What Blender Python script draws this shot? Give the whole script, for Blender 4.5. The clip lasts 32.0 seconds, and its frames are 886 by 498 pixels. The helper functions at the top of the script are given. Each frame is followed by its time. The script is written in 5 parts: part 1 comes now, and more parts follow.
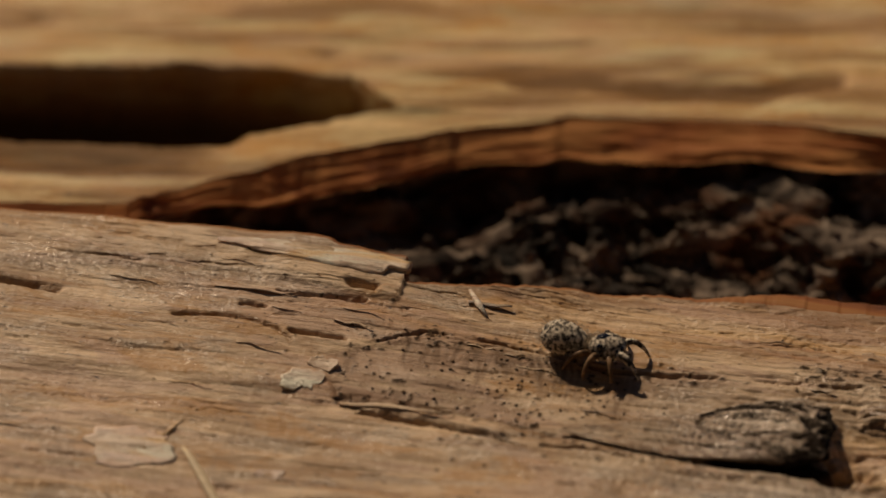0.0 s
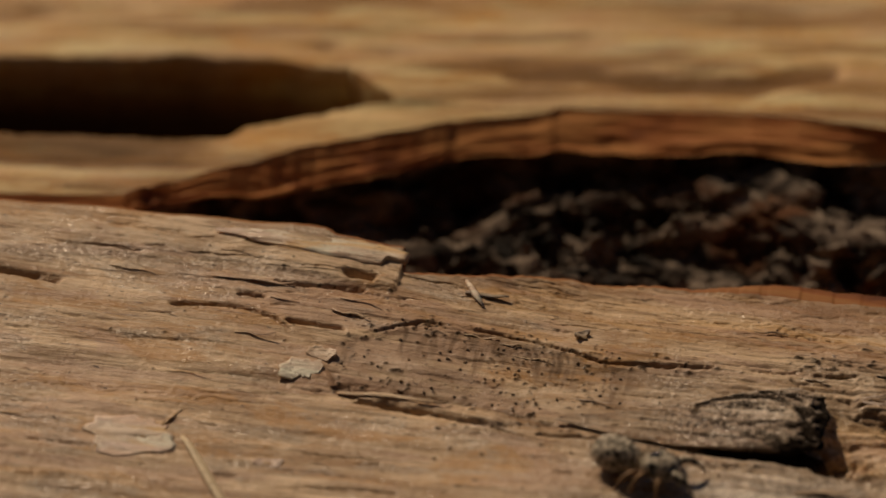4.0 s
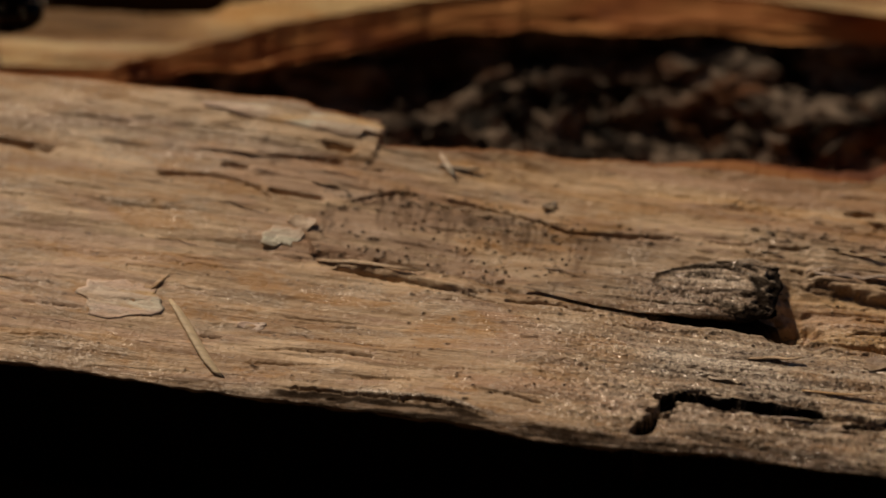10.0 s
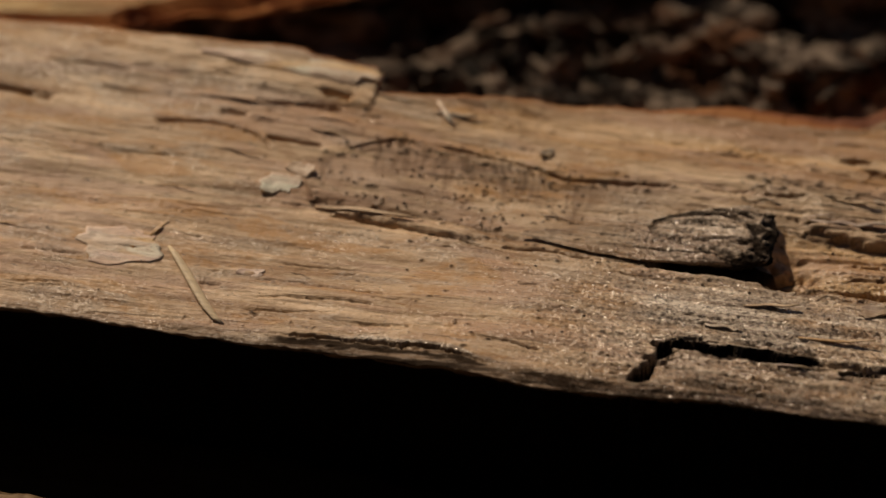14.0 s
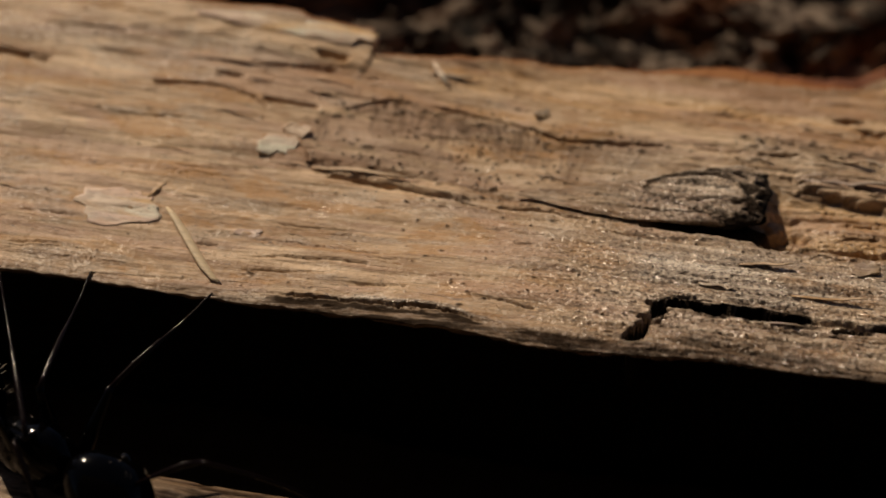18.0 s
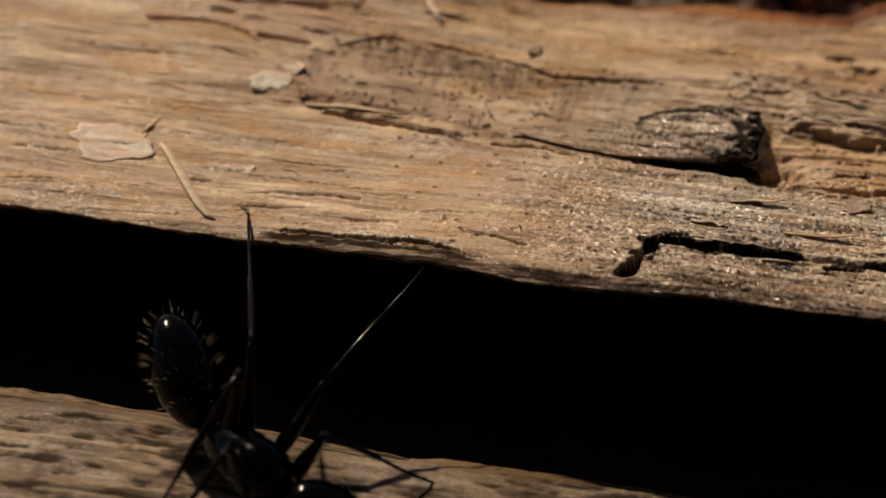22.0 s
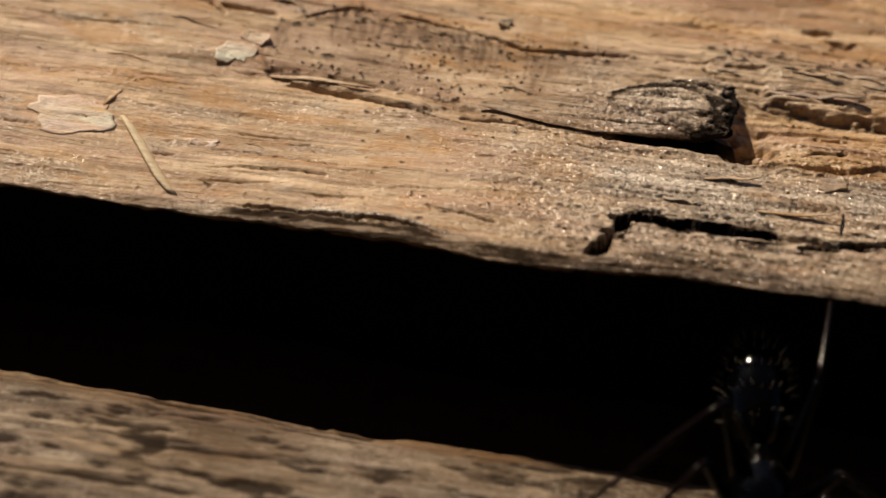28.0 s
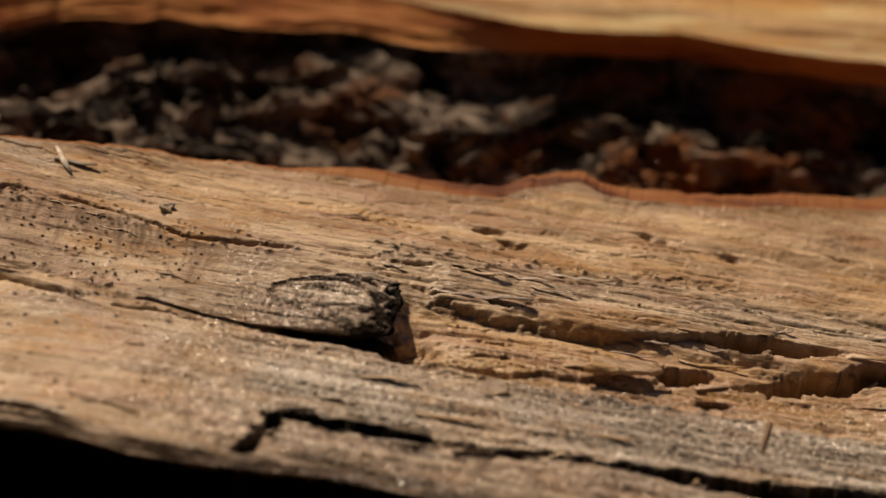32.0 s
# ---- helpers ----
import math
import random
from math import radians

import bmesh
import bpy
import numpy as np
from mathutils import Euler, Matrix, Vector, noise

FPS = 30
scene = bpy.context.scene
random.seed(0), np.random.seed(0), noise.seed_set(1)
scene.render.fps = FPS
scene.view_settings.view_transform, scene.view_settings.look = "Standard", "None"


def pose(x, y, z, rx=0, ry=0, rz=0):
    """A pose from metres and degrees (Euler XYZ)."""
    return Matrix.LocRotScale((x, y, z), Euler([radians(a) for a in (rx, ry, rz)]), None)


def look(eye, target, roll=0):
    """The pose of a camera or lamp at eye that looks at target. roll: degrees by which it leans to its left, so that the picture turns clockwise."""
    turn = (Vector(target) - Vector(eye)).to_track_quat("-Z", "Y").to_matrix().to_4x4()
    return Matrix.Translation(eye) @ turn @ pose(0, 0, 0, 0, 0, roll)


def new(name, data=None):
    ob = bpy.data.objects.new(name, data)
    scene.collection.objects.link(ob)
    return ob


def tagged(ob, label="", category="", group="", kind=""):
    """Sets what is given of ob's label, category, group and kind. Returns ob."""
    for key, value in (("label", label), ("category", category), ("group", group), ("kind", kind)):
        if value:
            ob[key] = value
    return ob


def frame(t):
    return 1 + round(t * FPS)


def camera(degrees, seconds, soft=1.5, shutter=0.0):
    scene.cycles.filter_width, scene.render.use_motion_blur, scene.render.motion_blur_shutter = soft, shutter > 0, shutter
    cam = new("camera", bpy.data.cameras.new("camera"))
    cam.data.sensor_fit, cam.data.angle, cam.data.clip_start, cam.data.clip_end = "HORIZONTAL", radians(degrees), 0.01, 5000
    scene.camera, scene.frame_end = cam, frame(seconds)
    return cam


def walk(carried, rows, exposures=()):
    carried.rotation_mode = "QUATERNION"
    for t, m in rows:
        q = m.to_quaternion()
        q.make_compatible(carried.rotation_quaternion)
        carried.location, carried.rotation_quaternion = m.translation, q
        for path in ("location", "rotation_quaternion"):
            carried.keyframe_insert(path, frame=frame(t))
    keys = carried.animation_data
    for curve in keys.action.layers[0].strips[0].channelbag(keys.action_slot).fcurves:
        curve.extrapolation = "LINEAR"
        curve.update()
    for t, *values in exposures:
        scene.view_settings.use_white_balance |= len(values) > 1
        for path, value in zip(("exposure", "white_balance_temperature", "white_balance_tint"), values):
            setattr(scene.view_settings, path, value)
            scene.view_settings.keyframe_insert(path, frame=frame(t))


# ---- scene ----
MM = 0.001

# Camera: a long macro lens at about 100 mm from the wood; places in millimetres, turns in degrees.
cam = camera(16.0, 32.0, soft=1.6)
cam.data.dof.use_dof = True
cam.data.dof.focus_distance = 0.0982
cam.data.dof.aperture_fstop = 48.0
PATH = [
    (0, 0.795, -80.108, 49.261, 61.751, 0.991, 0.638), (0.5, 0.894, -80.125, 49.314, 61.821, 1.015, 0.687), (1, 1.009, -80.161, 49.397, 61.751, 1.033, 0.742),
    (1.5, 0.974, -80.236, 49.444, 61.709, 1.025, 0.714), (2, 0.751, -80.388, 49.523, 61.674, 0.943, 0.607), (2.5, 0.726, -80.429, 49.343, 61.736, 0.955, 0.580),
    (3, 0.610, -80.434, 49.344, 61.704, 0.905, 0.531), (3.5, 0.604, -80.425, 49.244, 61.717, 0.909, 0.525), (5.5, 0.561, -84.002, 51.029, 61.281, 0.688, 0.212),
    (6, 0.421, -84.730, 51.242, 61.158, 0.605, 0.084), (6.5, 0.415, -85.273, 51.549, 60.920, 0.574, 0.046), (7, 0.595, -85.434, 51.652, 60.670, 0.549, 0.150),
    (7.5, 0.659, -85.378, 51.688, 60.389, 0.502, 0.205), (8, 0.646, -85.354, 51.773, 60.104, 0.442, 0.219), (8.5, 0.651, -85.199, 52.085, 59.679, 0.379, 0.255),
    (9, 0.504, -85.151, 52.194, 59.431, 0.283, 0.207), (9.5, 0.406, -85.098, 52.397, 59.185, 0.189, 0.193), (10, 0.369, -85.067, 52.506, 59.032, 0.175, 0.176),
    (10.5, 0.416, -85.058, 52.633, 58.883, 0.158, 0.204), (11, 0.335, -85.045, 52.760, 58.734, 0.139, 0.156), (11.5, 0.305, -85.006, 52.983, 58.495, 0.130, 0.138),
    (12, 0.244, -85.017, 53.062, 58.316, 0.117, 0.100), (12.5, 0.230, -85.058, 53.110, 58.159, 0.101, 0.094), (13, 0.152, -85.054, 53.172, 57.988, 0.070, 0.055),
    (13.5, 0.112, -85.214, 53.165, 57.910, 0.030, 0.049), (14, 0.025, -85.257, 53.091, 57.840, 0.003, 0.007), (14.5, 0.100, -85.312, 52.929, 57.821, 0.027, 0.044),
    (16.5, 0.202, -85.505, 53.019, 57.478, 0.162, 0.001), (17, 0.096, -85.643, 53.220, 57.343, 0.111, -0.058), (17.5, 0.135, -85.707, 53.309, 57.242, 0.139, -0.072),
    (18, -0.014, -85.951, 53.409, 57.173, 0.072, -0.152), (18.5, -0.032, -86.117, 53.499, 57.072, 0.078, -0.191), (19, 0.031, -86.198, 53.469, 56.976, 0.092, -0.176),
    (19.5, 0.021, -86.320, 53.339, 56.916, 0.066, -0.187), (20, -0.038, -86.380, 53.421, 56.740, 0.066, -0.235), (20.5, -0.111, -86.436, 53.448, 56.591, 0.002, -0.259),
    (21, -0.139, -86.421, 53.488, 56.415, -0.043, -0.268), (21.5, -0.093, -86.353, 53.584, 56.201, -0.059, -0.244), (22, 0.066, -86.258, 53.558, 56.040, -0.030, -0.180),
    (22.5, 0.022, -86.351, 53.572, 55.927, -0.136, -0.183), (23, -0.001, -86.307, 53.636, 55.775, -0.197, -0.197), (23.5, -0.033, -86.303, 53.755, 55.630, -0.301, -0.194),
    (24, -0.141, -86.317, 53.812, 55.536, -0.381, -0.256), (24.5, -0.110, -86.360, 53.869, 55.469, -0.407, -0.266), (26.5, 0.092, -85.876, 53.677, 55.365, -0.482, -0.312),
    (27, 0.130, -85.426, 53.395, 55.369, -0.517, -0.346), (27.5, 0.220, -84.866, 53.034, 55.385, -0.569, -0.344), (28, 0.361, -84.260, 52.797, 55.333, -0.546, -0.352),
    (28.5, 0.815, -82.482, 52.236, 55.096, -0.423, -0.201), (29, 1.429, -80.560, 51.770, 54.770, -0.388, -0.135), (29.5, 2.160, -78.938, 51.439, 54.789, -0.788, -0.041),
    (30, 2.326, -78.570, 51.691, 56.279, -1.888, -0.335), (30.5, 2.515, -79.401, 51.959, 57.619, -2.910, -0.904), (31, 2.711, -80.394, 51.503, 58.283, -3.638, -1.642),
    (31.5, 2.993, -80.826, 51.715, 58.373, -4.270, -2.324), (32, 3.171, -81.100, 51.519, 58.635, -4.976, -3.043),
]
EXPOSURES = [(0, -1.13, 7100, 14), (6, -1.18, 7100, 14), (9, -1.18, 7000, 14), (13, -0.98, 6750, 13), (19, -0.77, 6600, 12), (24, -0.42, 6500, 11), (28, -0.27, 6450, 10), (29.5, -0.27, 6450, 10), (32, -0.47, 6750, 13)]
walk(cam, [(t, pose(x * MM, y * MM, z * MM, rx, ry, rz)) for t, x, y, z, rx, ry, rz in PATH], EXPOSURES)

# ---- light: a low-filled day with the sun high behind the pile, from the left ----
SUN_WAY = Vector((0.38, -0.58, -0.80)).normalized()
sun_data = bpy.data.lights.new("sun", "SUN")
sun_data.energy, sun_data.angle, sun_data.color = 5.0, radians(1.6), (1.0, 0.825, 0.61)
sun = new("sun", sun_data)
sun.matrix_world = look(-SUN_WAY, (0, 0, 0))
world = bpy.data.worlds.new("world")
scene.world = world
world.use_nodes = True
sky = world.node_tree.nodes.new("ShaderNodeTexSky")
sky.sky_type, sky.sun_disc = "NISHITA", False
sky.sun_elevation = math.asin(-SUN_WAY.z)
sky.air_density, sky.dust_density, sky.altitude = 0.7, 1.5, 800.0
sky.sun_rotation = math.atan2(-SUN_WAY.x, -SUN_WAY.y)
world.node_tree.links.new(sky.outputs[0], world.node_tree.nodes["Background"].inputs[0])
world.node_tree.nodes["Background"].inputs[1].default_value = 0.05


# ---- node materials ----
class Mat:
    """A node material with short words for the nodes that most surfaces here share."""

    def __init__(self, name):
        self.m = bpy.data.materials.new(name)
        self.m.use_nodes = True
        self.t = self.m.node_tree
        self.b = self.t.nodes["Principled BSDF"]
        self.co = self.t.nodes.new("ShaderNodeTexCoord").outputs["Object"]

    def node(self, kind, **inputs):
        n = self.t.nodes.new(kind)
        for k, v in inputs.items():
            self.put(n.inputs[k.replace("_", " ")], v)
        return n

    def put(self, socket, v):
        if isinstance(v, bpy.types.NodeSocket):
            self.t.links.new(v, socket)
        else:
            socket.default_value = v

    def noise(self, sx, sy, sz, detail=4.0, rough=0.55, bend=0.0, shift=0.0):
        mp = self.node("ShaderNodeMapping", Vector=self.co)
        mp.inputs["Scale"].default_value = (sx, sy, sz)
        mp.inputs["Location"].default_value = (shift, shift * 0.7, shift * 0.3)
        n = self.node("ShaderNodeTexNoise", Vector=mp.outputs[0], Scale=1.0, Detail=detail, Roughness=rough, Distortion=bend)
        return n.outputs["Fac"]

    def ramp(self, fac, *stops):
        r = self.node("ShaderNodeValToRGB", Fac=fac)
        els = r.color_ramp.elements
        while len(els) < len(stops):
            els.new(0.5)
        for e, (p, c) in zip(els, stops):
            e.position, e.color = p, (*c, 1) if len(c) == 3 else c
        return r.outputs["Color"]

    def span(self, v, a, b, c=0.0, d=1.0):
        n = self.node("ShaderNodeMapRange", Value=v)
        for i, x in enumerate((a, b, c, d)):
            n.inputs[i + 1].default_value = x
        return n.outputs[0]

    def math(self, op, a, b):
        n = self.t.nodes.new("ShaderNodeMath")
        n.operation, n.use_clamp = op, op != "SUBTRACT"
        self.put(n.inputs[0], a)
        self.put(n.inputs[1], b)
        return n.outputs[0]

    def math_free(self, a, b):
        n = self.t.nodes.new("ShaderNodeMath")
        n.operation = "MULTIPLY"
        self.put(n.inputs[0], a)
        self.put(n.inputs[1], b)
        return n.outputs[0]

    def mix(self, fac, a, b, how="MIX"):
        n = self.t.nodes.new("ShaderNodeMix")
        n.data_type, n.blend_type = "RGBA", how
        self.put(n.inputs[0], fac)
        for s, v in ((n.inputs[6], a), (n.inputs[7], b)):
            self.put(s, (*v, 1) if isinstance(v, tuple) else v)
        return n.outputs[2]

    def wear_shade(self):
        """Grey weather, dark dirt and painted-in shade, brown stain and fresh wood, as laid on the mesh."""
        a = self.t.nodes.new("ShaderNodeAttribute")
        a.attribute_name = "wear_shade"
        sep = self.node("ShaderNodeSeparateColor", Color=a.outputs["Color"])
        return (*sep.outputs, a.outputs["Alpha"])

    def bump(self, height, dist, strength=1.0, normal=None):
        n = self.node("ShaderNodeBump", Height=height, Distance=dist, Strength=strength)
        if normal:
            self.t.links.new(normal, n.inputs["Normal"])
        return n.outputs[0]

    def done(self, color, rough, normal=None, spec=0.5):
        self.put(self.b.inputs["Base Color"], (*color, 1) if isinstance(color, tuple) else color)
        self.put(self.b.inputs["Roughness"], rough)
        self.put(self.b.inputs["Specular IOR Level"], spec)
        if normal:
            self.put(self.b.inputs["Normal"], normal)
        return self.m


def wood_material(name, dark, mid, light, shift=0.0, spec=0.8, lines=1.0, glint=1.0, worn=True, stain=(0.2, 0.102, 0.036)):
    """Split wood with its grain along x: fibres, year bands, weathering and stains."""
    k = Mat(name)
    fibre = k.noise(150, 4600, 4600, 6, 0.62, 0.15, shift)
    band = k.noise(60, 1100, 1000, 5, 0.62, 0.3, shift + 3)
    streak = k.noise(95, 2100, 2000, 6, 0.66, 0.2, shift + 29)
    dash = k.noise(420, 5600, 5600, 4, 0.6, 0.3, shift + 53)
    patch = k.noise(230, 700, 650, 5, 0.62, 0.5, shift + 7)
    tint = k.noise(160, 620, 560, 5, 0.62, 0.5, shift + 31)
    pink = k.noise(130, 560, 520, 5, 0.65, 0.5, shift + 37)
    rib = k.noise(3600, 420, 420, 4, 0.6, 0.2, shift + 59)
    hair = k.noise(700, 21000, 21000, 4, 0.62, 0.3, shift + 13)
    fleck = k.noise(3200, 8500, 8500, 3, 0.6, 0.6, shift + 17)
    grain = k.noise(8000, 15000, 15000, 3, 0.65, 0.0, shift + 19)
    grey, dirt_shade, brown, fresh = k.wear_shade() if worn else (0.0, 0.0, 0.0, 0.0)
    bright = tuple(min(0.88, 1.12 * x + y) for x, y in zip(light, (0.18, 0.15, 0.11)))
    scale = lambda c0, *m: tuple(x * y for x, y in zip(c0, m))
    c = k.ramp(streak, (0.32, scale(dark, 1.3, 1.3, 1.35)), (0.43, mid), (0.53, light), (0.66, bright))
    c = k.mix(k.span(patch, 0.52, 0.58, 0, 0.9), c, k.mix(0.7, c, bright))
    c = k.mix(k.span(patch, 0.38, 0.45, 0.8, 0), c, k.mix(0.7, c, scale(mid, 0.85, 0.7, 0.48)))
    c = k.mix(k.span(tint, 0.52, 0.57, 0, 1.0), c, k.mix(0.75, c, scale(mid, 1.15, 0.92, 0.42)))
    c = k.mix(k.span(pink, 0.51, 0.57, 0, 0.95), c, k.mix(0.7, c, scale(light, 0.9, 0.8, 0.88)))
    c = k.mix(k.span(band, 0.57, 0.66, 0, 0.45 * lines), c, k.mix(0.6, c, scale(dark, 0.9, 0.85, 0.8)))
    c = k.mix(k.span(fibre, 0.58, 0.68, 0, 0.5 * lines), c, k.mix(0.6, c, scale(dark, 0.6, 0.55, 0.5)))
    c = k.mix(k.span(fibre, 0.34, 0.44, 0.4, 0), c, bright)
    c = k.mix(k.span(dash, 0.63, 0.7, 0, 0.8 * lines), c, scale(dark, 0.45, 0.38, 0.32))
    c = k.mix(k.span(hair, 0.56, 0.68, 0, 0.5 * lines), c, k.mix(0.7, c, (0.10, 0.05, 0.02)))
    c = k.mix(k.span(hair, 0.32, 0.44, 0.4, 0.0), c, bright)
    c = k.mix(k.span(rib, 0.54, 0.66, 0, 0.3), c, k.mix(0.6, c, scale(dark, 0.9, 0.85, 0.8)))
    c = k.mix(fresh, c, k.mix(0.75, c, k.ramp(band, (0.42, (0.36, 0.16, 0.045)), (0.56, (0.68, 0.42, 0.17)))))
    greys = k.ramp(k.mix(0.5, fibre, k.mix(0.5, streak, patch)), (0.40, (0.13, 0.095, 0.068)), (0.46, (0.28, 0.218, 0.162)), (0.52, (0.47, 0.382, 0.295)), (0.58, (0.8, 0.7, 0.58)))
    c = k.mix(grey, c, greys)
    spot = k.node("ShaderNodeSeparateXYZ", Vector=k.co)
    end = k.math("MULTIPLY", k.span(spot.outputs[0], 0.0, 0.006, 0.0, 0.7), k.span(spot.outputs[1], -0.0005, 0.003, 1.0, 0.15)) if worn else 0.0
    weathered = k.math("MAXIMUM", grey, end)
    speck = k.noise(5200, 7800, 7800, 3, 0.6, 0.2, shift + 61)
    c = k.mix(k.math("MULTIPLY", weathered, k.span(grain, 0.55, 0.63, 0, 0.9)), c, (0.03, 0.022, 0.017))
    c = k.mix(k.math("MULTIPLY", weathered, k.span(speck, 0.58, 0.64, 0, 0.7)), c, (0.06, 0.04, 0.028))
    c = k.mix(k.math("MULTIPLY", weathered, k.span(speck, 0.37, 0.43, 0.6, 0)), c, (0.85, 0.74, 0.6))
    c = k.mix(brown, c, k.mix(0.8, c, stain))
    c = k.mix(k.span(fleck, 0.66, 0.70, 0, 0.85), c, (0.06, 0.03, 0.014))
    # dirt, and the shade painted into deep places, both go near black
    c = k.mix(dirt_shade, c, (0.012, 0.008, 0.006))
    cell = k.node("ShaderNodeTexVoronoi", Vector=k.co, Scale=11000.0)
    pick = k.node("ShaderNodeSeparateColor", Color=cell.outputs["Color"]).outputs[0]
    shine = k.math("MULTIPLY", k.span(pick, 0.55, 0.62), k.math("MAXIMUM", k.span(k.noise(300, 500, 500, 4, 0.6, 0.4, shift + 41), 0.5, 0.6, 0.15 * glint, 0.6 * glint), k.math("MULTIPLY", weathered, glint)))
    # small facets, each with a tilt of its own
    lean = k.t.nodes.new("ShaderNodeVectorMath")
    lean.operation = "SUBTRACT"
    k.put(lean.inputs[0], cell.outputs["Color"])
    lean.inputs[1].default_value = (0.5, 0.5, 0.5)
    away = k.t.nodes.new("ShaderNodeVectorMath")
    away.operation = "SUBTRACT"
    k.put(away.inputs[0], k.co)
    k.put(away.inputs[1], cell.outputs["Position"])
    tilt = k.t.nodes.new("ShaderNodeVectorMath")
    tilt.operation = "DOT_PRODUCT"
    k.put(tilt.inputs[0], lean.outputs[0])
    k.put(tilt.inputs[1], away.outputs[0])
    nrm = k.bump(fibre, 0.00006, 0.8)
    nrm = k.bump(k.math_free(tilt.outputs["Value"], k.span(weathered, 0.2, 0.8, 0.12, 1.1) if worn else 0.12), 1.0, 0.8, nrm)
    nrm = k.bump(rib, 0.00002, 0.6, k.bump(streak, 0.00005, 0.6, nrm))
    nrm = k.bump(hair, 0.00003, 0.6, nrm)
    nrm = k.bump(grain, 0.00003, 0.6, nrm)
    rough = k.mix(shine, k.mix(k.span(grain, 0.35, 0.66), (0.7, 0.7, 0.7), (0.4, 0.4, 0.4)), (0.16, 0.16, 0.16))
    return k.done(c, rough, nrm, k.span(dirt_shade, 0.0, 0.9, spec, 0.02) if worn else spec)


WOOD = wood_material("split_wood", (0.24, 0.122, 0.045), (0.41, 0.246, 0.115), (0.585, 0.405, 0.24), spec=0.75, lines=0.75, glint=1.3)
WOOD_BACK = wood_material("split_wood_golden", (0.27, 0.11, 0.025), (0.55, 0.31, 0.09), (0.8, 0.56, 0.27), 21.0, 0.3, 0.9, 0.2, stain=(0.24, 0.1, 0.013))
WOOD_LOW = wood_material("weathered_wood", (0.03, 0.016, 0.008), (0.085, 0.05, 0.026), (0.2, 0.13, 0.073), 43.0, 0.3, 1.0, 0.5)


def bark_material():
    k = Mat("rough_bark")
    a, b, c0 = k.noise(520, 700, 700, 5, 0.6, 0.6), k.noise(220, 300, 300, 4, 0.6, 0.4, 4), k.noise(5000, 5000, 5000, 4, 0.6)
    c = k.ramp(a, (0.40, (0.008, 0.006, 0.004)), (0.49, (0.055, 0.039, 0.028)), (0.6, (0.27, 0.21, 0.16)))
    x = k.node("ShaderNodeSeparateXYZ", Vector=k.co).outputs[0]
    c = k.mix(k.math("MULTIPLY", k.span(b, 0.48, 0.58, 0, 0.85), k.span(x, 0.004, 0.02, 0.3, 1.0)), c, (0.22, 0.075, 0.018))
    return k.done(c, 0.85, k.bump(c0, 0.00012, 0.9, k.bump(a, 0.0003, 0.7)), 0.25)


def inner_bark_material(name="inner_bark", deep=1.0):
    k = Mat(name)
    a, b = k.noise(120, 800, 800, 5, 0.6, 0.6), k.noise(400, 700, 700, 4, 0.6)
    c = k.ramp(a, *((at, tuple(deep * x for x in col)) for at, col in ((0.34, (0.2, 0.055, 0.014)), (0.44, (0.5, 0.168, 0.044)), (0.60, (0.66, 0.29, 0.09)))))
    c = k.mix(k.span(b, 0.56, 0.74, 0, 0.35), c, (0.1, 0.03, 0.01))
    return k.done(c, 0.7, k.bump(a, 0.0002, 0.7), 0.3)


def soil_material():
    k = Mat("dark_soil")
    a, b = k.noise(60, 60, 60, 6), k.noise(2, 2, 2, 4)
    return k.done(k.mix(b, k.ramp(a, (0.3, (0.02, 0.014, 0.009)), (0.7, (0.07, 0.05, 0.034))), (0.05, 0.04, 0.03)), 0.95, k.bump(a, 0.004, 0.6))


def plain_dark(name):
    k = Mat(name)
    a = k.noise(40, 40, 3, 5)
    return k.done(k.ramp(a, (0.3, (0.012, 0.009, 0.007)), (0.7, (0.035, 0.026, 0.02))), 0.85, k.bump(a, 0.001, 0.5), 0.2)


BARK, INNER, SOIL = bark_material(), inner_bark_material(), soil_material()
INNER_OLD = inner_bark_material("old_inner_bark", 0.5)

# ---- shapes by numbers ----
TABLE = np.random.RandomState(7).rand(256, 256)


def vnoise(x, y, seed=0):
    """Smooth value noise, 0 to 1, over arrays."""
    x, y = np.asarray(x, float) + seed * 17.31, np.asarray(y, float) + seed * 9.77
    i, j = np.floor(x).astype(int), np.floor(y).astype(int)
    u, v = x - i, y - j
    u, v = u * u * (3 - 2 * u), v * v * (3 - 2 * v)
    t = lambda a, b: TABLE[a % 256, b % 256]
    return (t(i, j) * (1 - u) + t(i + 1, j) * u) * (1 - v) + (t(i, j + 1) * (1 - u) + t(i + 1, j + 1) * u) * v


def fnoise(x, y, octaves=4, seed=0, gain=0.5):
    """Layered noise about 0, -1 to 1."""
    total, amp, norm = 0.0, 1.0, 0.0
    for o in range(octaves):
        total = total + amp * (2 * vnoise(x * 2**o, y * 2**o, seed + 5 * o) - 1)
        norm, amp = norm + amp, amp * gain
    return total / norm


def smooth(x, a, b):
    q = np.clip((np.asarray(x, float) - a) / (b - a), 0, 1)
    return q * q * (3 - 2 * q)


def along(s, pts):
    """A line over s through a few corners."""
    return np.interp(s, [p[0] for p in pts], [p[1] for p in pts])


def far_from(s, v, pts):
    """Distance to a broken line."""
    best = np.full(np.shape(s), 1e9)
    for (x0, y0), (x1, y1) in zip(pts, pts[1:]):
        dx, dy = x1 - x0, y1 - y0
        q = np.clip(((s - x0) * dx + (v - y0) * dy) / (dx * dx + dy * dy), 0, 1)
        best = np.minimum(best, np.hypot(s - x0 - q * dx, v - y0 - q * dy))
    return best


